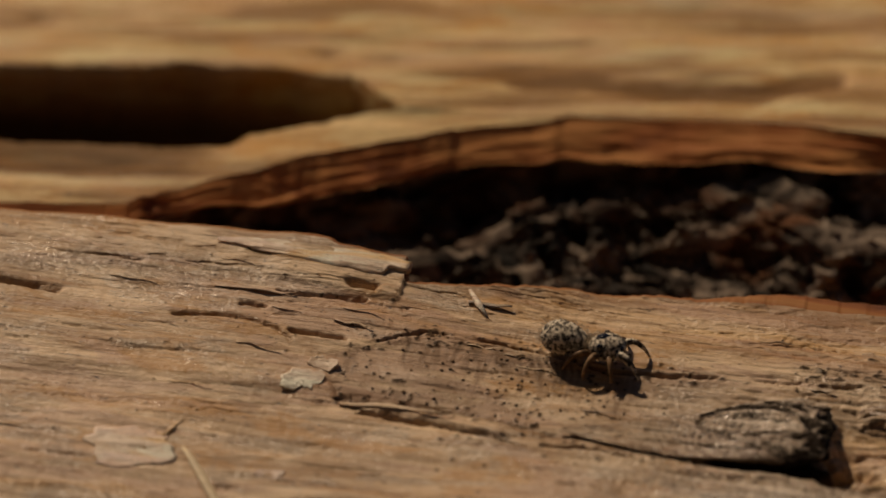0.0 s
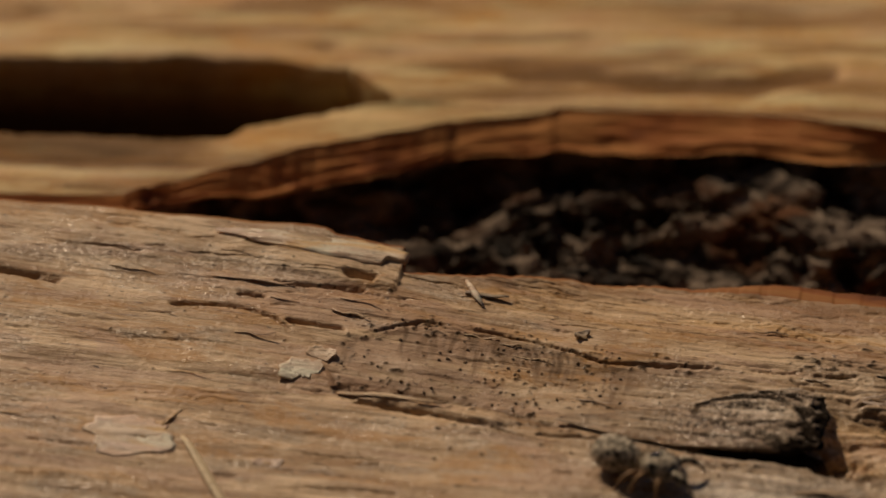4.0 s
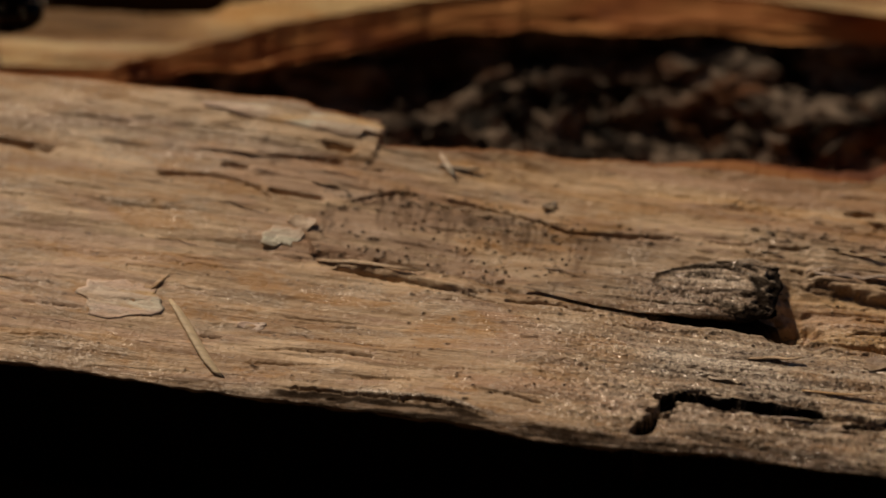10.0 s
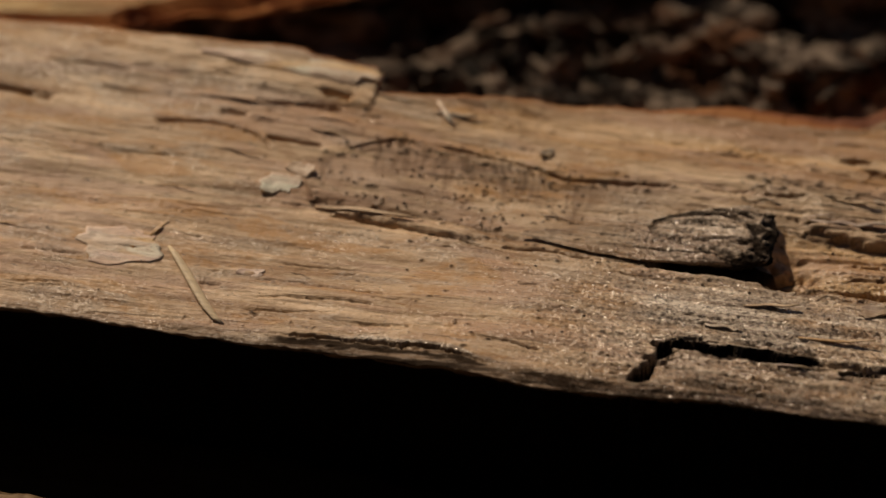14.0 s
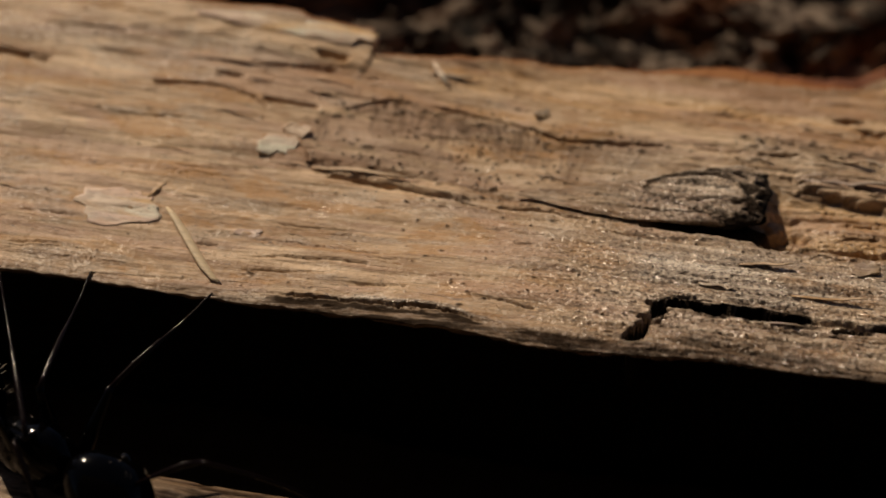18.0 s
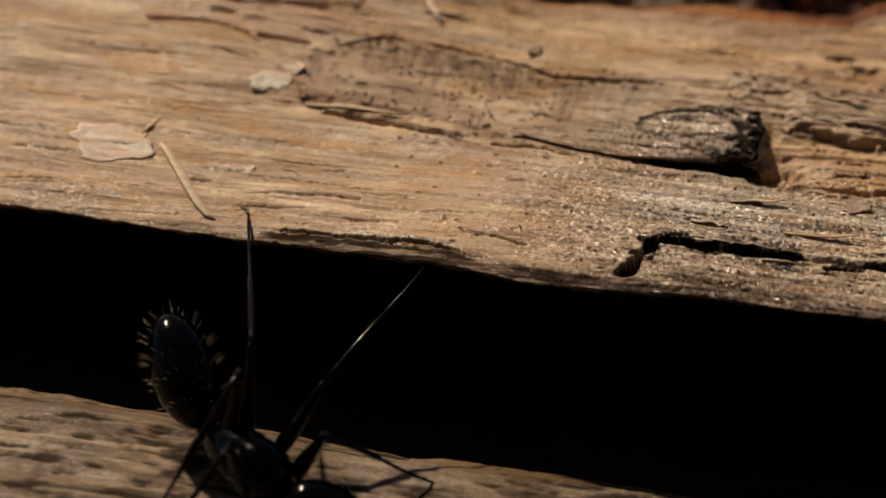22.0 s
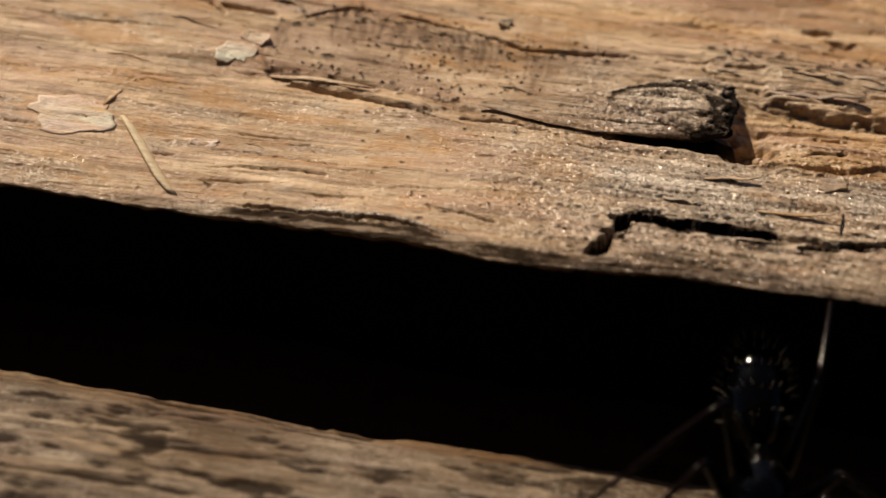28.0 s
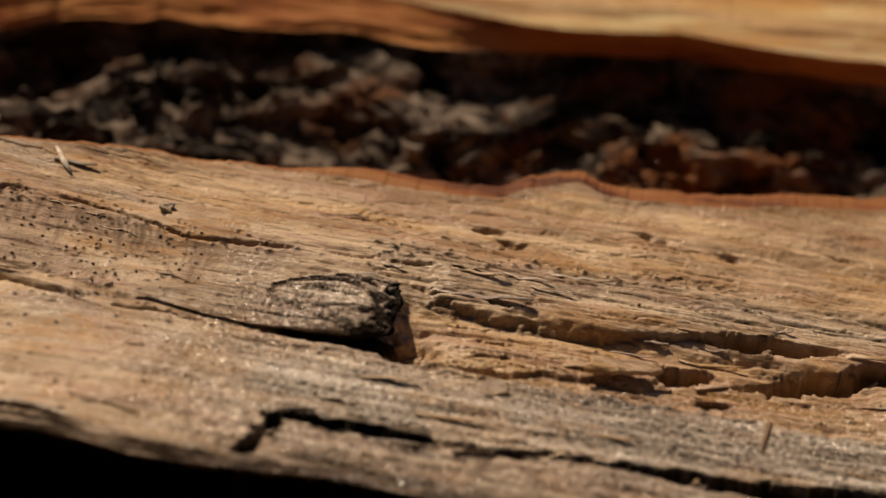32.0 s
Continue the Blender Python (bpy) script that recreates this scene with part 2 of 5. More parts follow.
def sheet(name, grid, material, parent=None, wear_shade=None, caps=True, place=None, label=""):
    """One mesh from a grid of points in millimetres (rows, columns, 3); its ends are closed."""
    rows, cols = grid.shape[:2]
    me = bpy.data.meshes.new(name)
    idx = np.arange(rows * cols).reshape(rows, cols)
    quads = np.stack([idx[:-1, :-1], idx[:-1, 1:], idx[1:, 1:], idx[1:, :-1]], -1).reshape(-1, 4)
    loops, sizes = quads.ravel(), np.full(len(quads), 4)
    if caps:
        loops = np.concatenate([loops, idx[:, 0], idx[::-1, -1]])
        sizes = np.concatenate([sizes, [rows, rows]])
    me.vertices.add(rows * cols)
    me.vertices.foreach_set("co", (grid * MM).astype(np.float32).ravel())
    me.loops.add(len(loops))
    me.loops.foreach_set("vertex_index", loops.astype(np.int32))
    me.polygons.add(len(sizes))
    me.polygons.foreach_set("loop_start", np.concatenate([[0], np.cumsum(sizes)[:-1]]).astype(np.int32))
    me.polygons.foreach_set("use_smooth", np.ones(len(sizes), bool))
    me.update(calc_edges=True)
    if wear_shade is not None:
        at = me.color_attributes.new("wear_shade", "FLOAT_COLOR", "POINT")
        at.data.foreach_set("color", np.clip(wear_shade, 0, 1).astype(np.float32).ravel())
    me.materials.append(material)
    ob = new(name, me)
    if parent:
        ob.parent = parent
    if place:
        ob.matrix_world = place
    return tagged(ob, label)


def columns(a, b, step, far=(-110, 130), grow=1.25):
    """Places along the grain: close together from a to b, wider and wider beyond."""
    mid = list(np.arange(a, b, step))
    left, right, d = [a], [mid[-1]], step
    while left[-1] > far[0] or right[-1] < far[1]:
        d *= grow
        left.append(max(left[-1] - d, far[0]))
        right.append(min(right[-1] + d, far[1]))
    return np.array(sorted(set(np.round(left + mid + right, 4))))


def base(origin, x, y, z):
    """A frame: an origin in millimetres and three axes."""
    m = Matrix((x, y, z)).transposed().to_4x4()
    m.translation = Vector(origin) * MM
    return m


FRAME_A = base((0, 0, 0), (0.9849, -0.1678, -0.0418), (0.1694, 0.9848, 0.0387), (0.0347, -0.0452, 0.9984))
FRAME_B = base((0, -11.2, -5.7), (0.9847, -0.168, -0.0459), (0.1716, 0.981, 0.0905), (0.0299, -0.097, 0.9948))
FRAME_C = base((0, 10.3455, 0.3275), (0.9978, -0.0666, 0.0063), (0.0663, 0.9968, 0.0457), (-0.0094, -0.0452, 0.9989))

# ---- the ground under the pile ----
gx = np.linspace(-1, 1, 41)
gx = np.sign(gx) * np.abs(gx) ** 3 * 40000
GX, GY = np.meshgrid(gx, gx)
ground = sheet("ground", np.stack([GX, GY, -34 + 0.6 * fnoise(GX / 9, GY / 9, 3, 3)], -1), SOIL, caps=False)
tagged(ground, "dark bare soil under the pile of firewood", kind="structure")

# ---- an added dark plank wall, unseen behind the camera, that cuts the sky's fill light ----
wx, wz = np.meshgrid(np.linspace(-900, 900, 61), np.linspace(-34, 1100, 5))
plank = 6 * (np.abs((wx / 150) % 1 - 0.5) > 0.47)
wall = sheet("sky_block_wall", np.concatenate([np.stack([wx, -420 - plank, wz], -1), np.stack([wx, -450 + 0 * wx, wz], -1)[::-1]]), plain_dark("sky_block_planks"), caps=True)
tagged(wall, "dark plank wall added out of view to cut the sky's light", kind="structure")

# ---- log A: the split log on which the animals walk ----
LOW_A = [(-110, -5.2), (-13, -5.3), (-9.4, -5.27), (-5.1, -5.4), (1, -5.88), (3.9, -6.42), (6.9, -6.27), (9.2, -5.9), (12.8, -6.1), (130, -6.0)]
TOP_A = [(-110, 7.3), (-16.7, 7.43), (-12.7, 7.6), (-6.1, 7.68), (-5.7, 7.41), (-3.55, 7.5), (-3.42, 6.5), (-2.8, 6.6), (1.6, 7.87), (4.7, 8.3), (8.5, 8.42),
         (12.7, 8.73), (13.7, 9.6), (15.2, 10.35), (16.2, 9.9), (20.4, 10.3), (25.4, 11.9), (130, 12)]


def lift_a(s, v):
    """The broad shape of the log's upper side."""
    return v * (0.06 + 0.15 * (1 - smooth(s, -8, 5))) - 0.15


def face_a(s, v):
    """Height over the log's plane, and wear with painted shade, at places along (s) and across (v) the grain."""
    rng = np.random.RandomState(11)
    h = lift_a(s, v)
    grey, dirt_shade, brown, fresh = (np.zeros(np.shape(s)) for _ in range(4))
    s0, v0 = s, v
    warp = v + 0.35 * fnoise(s / 9, v / 5, 3, 2)
    s = s + (0.2 + 0.2 * smooth(s0, 6, 10)) * fnoise(s0 / 0.5, v0 / 0.22, 3, 7)
    v = v + (0.08 + 0.1 * smooth(s0, 6, 10)) * fnoise(s0 / 0.55, v0 / 0.3, 3, 8) + 0.03 * fnoise(s0 / 0.16, v0 / 0.12, 2, 10)
    layer = 7 * fnoise(s / 5.5, warp / 1.1, 4, 14, 0.6)
    flat = np.floor(layer) + smooth(layer - np.floor(layer), 0.72, 0.98)
    h = h + 0.014 * flat * (1 - 0.7 * smooth(v, 5, 6.5) * smooth(s, 5, 9))
    h = h + 0.16 * fnoise(s / 7, v / 2.2, 3, 1) + 0.045 * fnoise(s / 5, warp / 0.5, 4, 4, 0.55) + 0.012 * fnoise(s / 1.6, warp / 0.13, 3, 6)
    right = smooth(s, 4, 12)
    right = right * (1 - 0.8 * smooth(v, 5.2, 6.4))
    h = h + right * 0.09 * fnoise(s / 2.6, warp / 0.35, 4, 9, 0.65)
    calm = smooth(v, -3.6, -2.9) * (1 - smooth(v, -0.4, 0.1)) * smooth(s, 2, 5) * (1 - 0.6 * smooth(s, 13, 16))
    torn = smooth(fnoise(s / 2.0, warp / 0.085, 4, 16, 0.6), 0.18, 0.42) * smooth(s, 2, 9) * (1 - smooth(v, 4.8, 6.0)) * (1 - 0.85 * calm)
    h = h - 0.06 * torn
    dirt_shade = np.maximum(dirt_shade, 0.6 * torn)
    mid = along(s, [(7, 4.1), (11.4, 4.3), (18.7, 4.6), (25, 5.0)])
    belt = np.exp(-(((v - mid) / 1.15) ** 4)) * smooth(s, 8, 10.5)
    seam = smooth(fnoise(s / 2.4, warp / 0.13, 4, 26, 0.65), 0.12, 0.4) * belt
    h = h - 0.06 * seam
    dirt_shade, grey = np.maximum(dirt_shade, 0.7 * seam), np.maximum(grey, 0.4 * belt * (0.75 + 0.5 * fnoise(s / 1.2, v / 0.4, 3, 29)))
    # the broken shelf at the upper left
    shelf = smooth(v, 5.45 + 0.25 * fnoise(s / 2, s * 0, 3, 12), 5.75 + 0.25 * fnoise(s / 2, s * 0, 3, 12)) * (1 - smooth(s, -3.5, -3.4)) * smooth(s, -8.2, -7.0)
    h += 0.12 * shelf
    for pts, w, d in (([(-7.1, 5.2), (-4.5, 5.4)], 0.09, 0.2), ([(-10.2, 3.7), (-8.4, 3.9), (-6.9, 3.62), (-6.4, 3.2)], 0.07, 0.14), ([(-6.4, 3.55), (-4.7, 3.6)], 0.08, 0.2),
                      ([(-5.0, 6.0), (-4.3, 6.0)], 0.16, 0.4), ([(-16.5, 4.3), (-14, 4.1)], 0.14, 0.25), ([(-8.2, 4.5), (-7.5, 4.5)], 0.1, 0.2)):
        dd = far_from(s, v, pts)
        h -= d * np.exp(-((dd / w) ** 2))
        brown = np.maximum(brown, 0.6 * np.exp(-((dd / (w * 1.3)) ** 2)))
    # the shallow stained hollow with its ridge above and the crack below
    ridge = along(s, [(-6, 2.6), (-4.1, 3.45), (-2.4, 4.45), (-0.5, 4.55), (1.4, 4.45), (3.4, 3.85), (6.7, 4.29), (9.7, 4.0), (14, 3.4)])
    floor_v = along(s, [(-6, 2.4), (-5.1, 2.0), (-4.3, 1.0), (-1.7, 1.19), (0.1, 1.09), (1.9, 0.6), (3.9, 0.43), (5.7, 0.1), (9, 0)])
    inside = smooth(v - floor_v, -0.05, 0.12) * (1 - smooth(v - ridge, -0.45, 0.1)) * smooth(s, -5.4, -4.2) * (1 - smooth(s, 5.5, 9))
    q = np.clip((v - floor_v) / np.maximum(ridge - floor_v, 0.1), 0, 1)
    h -= inside * (0.05 + 0.03 * smooth(q, 0.35, 0.95))
    mott = 0.5 + 0.5 * fnoise(s / 0.9, v / 0.9, 4, 15)
    drip = smooth(fnoise(s0 / 0.2, v0 / 1.6, 3, 17) + 0.6 * fnoise(s0 / 1.6, v0 * 0, 2, 20), 0.05, 0.4) * smooth(q + 0.25 * fnoise(s0 / 0.3, v0 * 0, 2, 30), 0.3, 0.75)
    brown = np.maximum(brown, inside * np.clip(0.2 + 0.4 * smooth(mott, 0.45, 0.7) + 1.0 * drip * (1 - smooth(s, 3.5, 5)), 0, 1))
    grey = np.maximum(grey * (1 - 0.6 * inside * (1 - smooth(s, 4, 6))), inside * (0.08 + 0.25 * fnoise(s / 1.5, v / 0.4, 3, 18) + 0.4 * smooth(s, 3.5, 6)))
    for _ in range(34):
        cs, ln, w = (rng.normal(0.6, 0.9) if rng.rand() < 0.6 else rng.uniform(-3.2, 3.0)), rng.uniform(0.2, 0.6) + 1.5 * rng.rand() ** 2, rng.uniform(0.04, 0.16)
        d = np.interp(cs, [-3.2, -2.4, 1.4, 3.4], [4.0, 4.35, 4.3, 3.75]) - v0
        e = np.exp(-(((s0 - cs - 0.12 * d + 0.05 * np.sin(5 * d + cs)) / w) ** 2)) * smooth(d, 0.0, 0.15) * (1 - smooth(d, 0.5 * ln, ln))
        brown, dirt_shade = np.maximum(brown, e), np.maximum(dirt_shade, rng.uniform(0.0, 0.4) * e)
    edge = np.exp(-(((v - floor_v - 0.08) / 0.17) ** 2)) * smooth(s, -5, -4.2) * (1 - smooth(s, 2, 3.4))
    edge = np.clip(edge * (0.8 + 0.6 * fnoise(s / 0.6, v / 0.3, 3, 23)), 0, 1)
    dirt_shade, brown = np.maximum(dirt_shade, 0.45 * edge), np.maximum(brown, edge)
    h -= 0.12 * edge
    crack = np.exp(-(((v - ridge - 0.02 * fnoise(s / 0.3, s * 0, 2, 3)) / 0.05) ** 2)) * smooth(fnoise(s / 1.3, s * 0, 2, 19) + 0.5 * smooth(s, 2, 3.4), -0.4, 0.1) * smooth(s, -4.2, -3) * (1 - smooth(s, 6.6, 7.0))
    h -= 0.25 * crack
    dirt_shade = np.maximum(dirt_shade, 0.9 * crack)
    # the split below it and the thin splinter
    for pts, w, d, k in (([(-3.65, 0.5), (-1.6, 0.32)], 0.05, 0.3, 0.75), ([(-1.6, 0.32), (0.8, 0.1), (2.2, -0.3)], 0.03, 0.2, 0.8), ([(2, 0.1), (3.6, 0.15), (4.6, 0.0)], 0.06, 0.2, 0.7),
                         ([(1.79, -4.37), (2.93, -4.56), (3.75, -4.71)], 0.03, 0.15, 0.9), ([(-7.2, -3.14), (-6.46, -3.19)], 0.022, 0.1, 0.85), ([(-4.23, -3.36), (-1.74, -3.43)], 0.03, 0.1, 0.75), ([(-5.41, -2.73), (-3.4, -2.75), (-1.33, -2.9)], 0.025, 0.08, 0.6), ([(12.26, 0.08), (14.03, 0.31)], 0.08, 0.3, 0.95), ([(10.07, 4.37), (11.21, 4.45)], 0.05, 0.2, 0.9), ([(9.11, 4.17), (9.76, 3.86), (11.22, 3.28)], 0.04, 0.15, 0.75), ([(11.49, 3.19), (12.44, 3.3), (13.87, 3.0)], 0.05, 0.15, 0.75), ([(4.6, 0.0), (6.6, 0.1)], 0.02, 0.1, 0.6), ([(6.6, 0.12), (8.9, 0.14), (10.0, 0.2), (10.9, 0.3)], 0.12, 0.4, 1.0)):
        dd = far_from(s, v, pts)
        h -= d * np.exp(-((dd / w) ** 2))
        dirt_shade = np.maximum(dirt_shade, k * np.exp(-((dd / (0.8 * w)) ** 2)))
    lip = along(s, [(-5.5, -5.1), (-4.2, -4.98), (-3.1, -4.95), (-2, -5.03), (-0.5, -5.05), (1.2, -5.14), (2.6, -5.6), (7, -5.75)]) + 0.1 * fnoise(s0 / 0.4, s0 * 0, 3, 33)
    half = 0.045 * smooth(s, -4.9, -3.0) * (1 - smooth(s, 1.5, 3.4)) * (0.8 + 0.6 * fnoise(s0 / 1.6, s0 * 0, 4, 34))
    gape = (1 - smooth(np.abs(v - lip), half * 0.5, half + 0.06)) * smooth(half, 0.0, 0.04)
    # black of the open crack, dirt and painted shade, wider than the cut
    darkening = (1 - smooth(np.abs(v - lip), half + 0.01, half + 0.1)) * smooth(half, 0.0, 0.04) * (1 - smooth(s, 6.4, 7))
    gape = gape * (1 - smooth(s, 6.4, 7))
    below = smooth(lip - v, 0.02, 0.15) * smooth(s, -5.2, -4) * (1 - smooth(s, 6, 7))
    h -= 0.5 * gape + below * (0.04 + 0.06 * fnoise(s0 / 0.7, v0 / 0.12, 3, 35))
    dirt_shade = np.maximum(dirt_shade, np.maximum(darkening, below * smooth(fnoise(s0 / 1.0, v0 / 0.16, 4, 36), -0.35, 0.1) * 0.92))
    grey = np.maximum(grey, np.exp(-(((v - lip - 0.16) / 0.09) ** 2)) * smooth(s, -3, -1.5) * (1 - smooth(s, 2, 4)))
    brown = np.maximum(brown, 0.7 * below)
    h += 0.16 * np.exp(-((far_from(s, v, [(-3.5, 0.75), (-1.6, 0.6), (0.6, 0.3)]) / 0.16) ** 2))
    grey = np.maximum(grey, 0.35 * smooth(fnoise(s0 / 2.4, v0 / 0.8, 4, 28, 0.6), 0.02, 0.35) * (1 - smooth(s, 1, 4)) * (1 - inside))
    # whitish glare on the wood, put in as a pale grey patch
    grey = np.maximum(grey, 0.6 * np.exp(-(((s - 4.0) / 1.4) ** 2) - (((v + 1.6) / 1.7) ** 2)) * (0.7 + 0.6 * fnoise(s0 / 0.9, v0 / 0.7, 3, 38)))
    # under the knot slab's overhang: its shadow painted black on the face
    slit_shade = smooth(v - along(s, [(5.0, 0.0), (6.8, 0.16), (8.3, 0.06), (9.9, 0.0), (10.7, 0.0), (11.3, 0.15)]), -0.03, 0.06) * (1 - smooth(v, 0.7, 0.9)) * smooth(s, 6.2, 7.2) * (1 - smooth(s, 10.5, 11.1))
    dirt_shade = np.maximum(dirt_shade, slit_shade)
    # the grey weathered area and the deep notched slot
    g = np.exp(-(((s - 9.3) / 2.6) ** 2) - (((v + 1.9) / 1.6) ** 2)) + np.exp(-(((s - 18) / 3.2) ** 2) - (((v + 1.7) / 1.5) ** 2)) + np.exp(-(((s - 26) / 5) ** 2) - (((v + 1.4) / 1.2) ** 2))
    g += 0.3 * smooth(s, 2.5, 6) * (1 - smooth(v, 2.5, 5.5)) * (1 - 0.6 * smooth(v, -0.4, 0.2) * smooth(s, 10.2, 11)) + 0.8 * np.exp(-(((s - 7.6) / 2.6) ** 2) - (((v - 1.4) / 1.3) ** 2)) + 0.35 * np.exp(-(((s - 15) / 5) ** 2) - (((v - 3.8) / 0.9) ** 2))
    g += 0.6 * np.exp(-((v - along(s, LOW_A)) / 0.7) ** 2) * smooth(s, 3, 9) + 0.5 * np.exp(-((v - along(s, LOW_A)) / 0.5) ** 2)
    grey = np.maximum(grey, np.clip((g + 0.3 * smooth(s, 5, 8.5) * smooth(v, -6, -5) * (1 - smooth(v, -0.9, 0.0))) * (0.75 + 0.6 * fnoise(s / 1.1, v / 0.5, 4, 21)), 0, 0.95))
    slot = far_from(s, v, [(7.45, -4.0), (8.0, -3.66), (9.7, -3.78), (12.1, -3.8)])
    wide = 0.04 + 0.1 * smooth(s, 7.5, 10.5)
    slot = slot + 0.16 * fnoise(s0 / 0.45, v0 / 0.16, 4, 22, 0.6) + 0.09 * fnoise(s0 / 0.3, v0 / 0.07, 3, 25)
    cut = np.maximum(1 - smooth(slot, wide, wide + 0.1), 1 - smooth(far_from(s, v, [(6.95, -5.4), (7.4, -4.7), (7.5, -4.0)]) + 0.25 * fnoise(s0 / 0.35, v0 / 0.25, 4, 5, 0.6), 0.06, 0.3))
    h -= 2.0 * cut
    # slot walls and floor black: dirt, and the cut's shade painted in
    dirt_shade = np.maximum(dirt_shade, np.maximum(1 - smooth(slot, wide + 0.14, wide + 0.24), smooth(cut, 0.0, 0.1)))
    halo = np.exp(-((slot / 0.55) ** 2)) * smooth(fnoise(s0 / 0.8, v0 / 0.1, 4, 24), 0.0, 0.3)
    h, dirt_shade = h - 0.12 * halo, np.maximum(dirt_shade, 0.9 * halo)
    thin = np.exp(-((far_from(s, v, [(12.1, -3.85), (14.3, -3.7), (15.5, -3.4)]) / 0.08) ** 2))
    h, dirt_shade = h - 0.4 * thin, np.maximum(dirt_shade, 0.85 * thin)
    trench = far_from(s, v, [(13.0, -4.2), (15.5, -3.5), (18.35, -3.5), (21.2, -3.4), (25.6, -2.95), (31, -2.7)])
    wide = 0.05 + 0.3 * smooth(s, 17, 25)
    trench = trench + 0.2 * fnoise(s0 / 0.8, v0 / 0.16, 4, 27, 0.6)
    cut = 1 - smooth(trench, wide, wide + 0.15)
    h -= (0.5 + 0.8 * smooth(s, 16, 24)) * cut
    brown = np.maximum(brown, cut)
    # the trench's inner shade is likewise laid in as black, past its rim
    dirt_shade = np.maximum(dirt_shade, 0.95 * (1 - smooth(trench, wide + 0.1, wide + 0.25)))
    # the hollow of fresh orange wood beside the knot
    pit = np.exp(-(((s - 10.9) / 0.75) ** 2) - (((v - 0.75) / 0.85) ** 2))
    h -= 0.75 * pit
    # browned on the knot's side, which paints in the knot's shadow
    brown = np.maximum(brown, 0.9 * smooth(pit, 0.35, 0.8) * (1 - smooth(s, 10.8, 11.7)))
    fresh = np.maximum(fresh, np.clip(pit * 1.2, 0, 1))
    stretch = smooth(s, 10.2, 11) * (1 - smooth(s, 24, 27)) * smooth(v, -0.4, 0.2) * (1 - smooth(v, 2.4, 3.0))
    fresh = np.maximum(fresh, stretch * (0.65 + 0.45 * fnoise(s / 1.3, v / 0.5, 3, 31)))
    dirt_shade, grey = dirt_shade * (1 - 0.6 * stretch), grey * (1 - 0.7 * stretch)
    h -= 0.35 * stretch
    # ledges and torn pockets farther along
    for pts, w, up in (([(11.4, 2.95), (13.4, 2.6), (16.3, 2.5), (19.6, 3.15), (22, 3.0)], 0.1, 0.2), ([(11.0, -0.35), (13.5, 0.15), (16.0, 0.75), (18.5, 0.62)], 0.1, 0.15)):
        lv = along(s, pts) + 0.1 * fnoise(s / 0.7, s * 0, 3, 40)
        on = smooth(s, pts[0][0] - 0.3, pts[0][0] + 0.5) * (1 - smooth(s, pts[-1][0] - 0.2, pts[-1][0] + 0.1))
        h += up * on * smooth(v - lv, -w / 2, w / 2) * (1 - smooth(v - lv, 0.5, 2.0))
        line = on * np.exp(-(((v - lv + 0.08) / 0.1) ** 2))
        brown, dirt_shade = np.maximum(brown, line), np.maximum(dirt_shade, 0.3 * line)
    for cx, cy, rx, ry, d in ((19.4, 1.75, 0.85, 0.45, 1.5), (21.9, 3.45, 2.0, 0.36, 1.4), (23.3, 2.2, 2.4, 0.4, 1.5), (26.5, 3.2, 2.0, 0.5, 0.8), (13.3, 0.9, 0.7, 0.12, 0.3), (20.4, 0.55, 0.5, 0.16, 0.3)):
        r = ((s - cx) / rx) ** 2 + ((v - cy - (0.35 if cx == 23.3 else 0.12) * (s - cx)) / ry) ** 2 + 0.6 * fnoise(s0 / 0.5, v0 / 0.22, 4, 44, 0.6)
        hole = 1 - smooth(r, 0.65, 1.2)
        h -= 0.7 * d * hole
        # pockets turn rusty brown and darker inside
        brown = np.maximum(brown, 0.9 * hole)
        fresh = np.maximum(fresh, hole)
        dirt_shade = np.maximum(dirt_shade, 0.75 * hole)
    # short cracks along the grain
    for _ in range(330):
        cs, cv, ln, w, d = rng.uniform(-19, 29), rng.uniform(-5.6, 7.6), rng.uniform(0.25, 1.8), rng.uniform(0.010, 0.028), rng.uniform(0.03, 0.10)
        if cs > 8:
            d *= 1.7
        near = (np.abs(s - cs) < ln + 0.3) & (np.abs(v - cv) < 0.5)
        e = np.exp(-(((v[near] - cv - 0.05 * np.sin((s[near] - cs) * 2)) / w) ** 2)) * (1 - smooth(np.abs(s[near] - cs), ln * 0.4, ln))
        h[near] -= d * e
        dirt_shade[near] = np.maximum(dirt_shade[near], e * rng.uniform(0.1, 0.75) * (1.0 if cs > 6 or rng.rand() < 0.4 else 0.3))
    # dots of dirt
    spots = [(-3.64, 5.58, 0.13), (-2.75, 2.12, 0.12), (6.91, 4.24, 0.13), (11.53, 5.98, 0.17), (-5.33, -4.17, 0.1), (10.54, -1.44, 0.16), (3.78, -0.38, 0.12)]
    spots += [(rng.uniform(-4.6, 4), rng.uniform(0.6, 4.7), rng.uniform(0.03, 0.085)) for _ in range(170)]
    spots += [(rng.uniform(-1, 28), rng.uniform(-6, 4.5), rng.uniform(0.035, 0.095)) for _ in range(330)] + [(rng.uniform(-18, 0), rng.uniform(-5, 7), rng.uniform(0.03, 0.06)) for _ in range(60)]
    for cs, cv in ((12.75, 6.93), (13.6, 6.3), (17.73, 8.0), (20.35, 7.7), (24.0, 8.7)):
        e = np.exp(-(((s - cs) / 0.5) ** 2) - (((v - cv + 0.2 * (s - cs)) / 0.13) ** 2))
        h, brown = h - 0.3 * e, np.maximum(brown, e)
    for _ in range(90):
        cs = rng.uniform(9, 21)
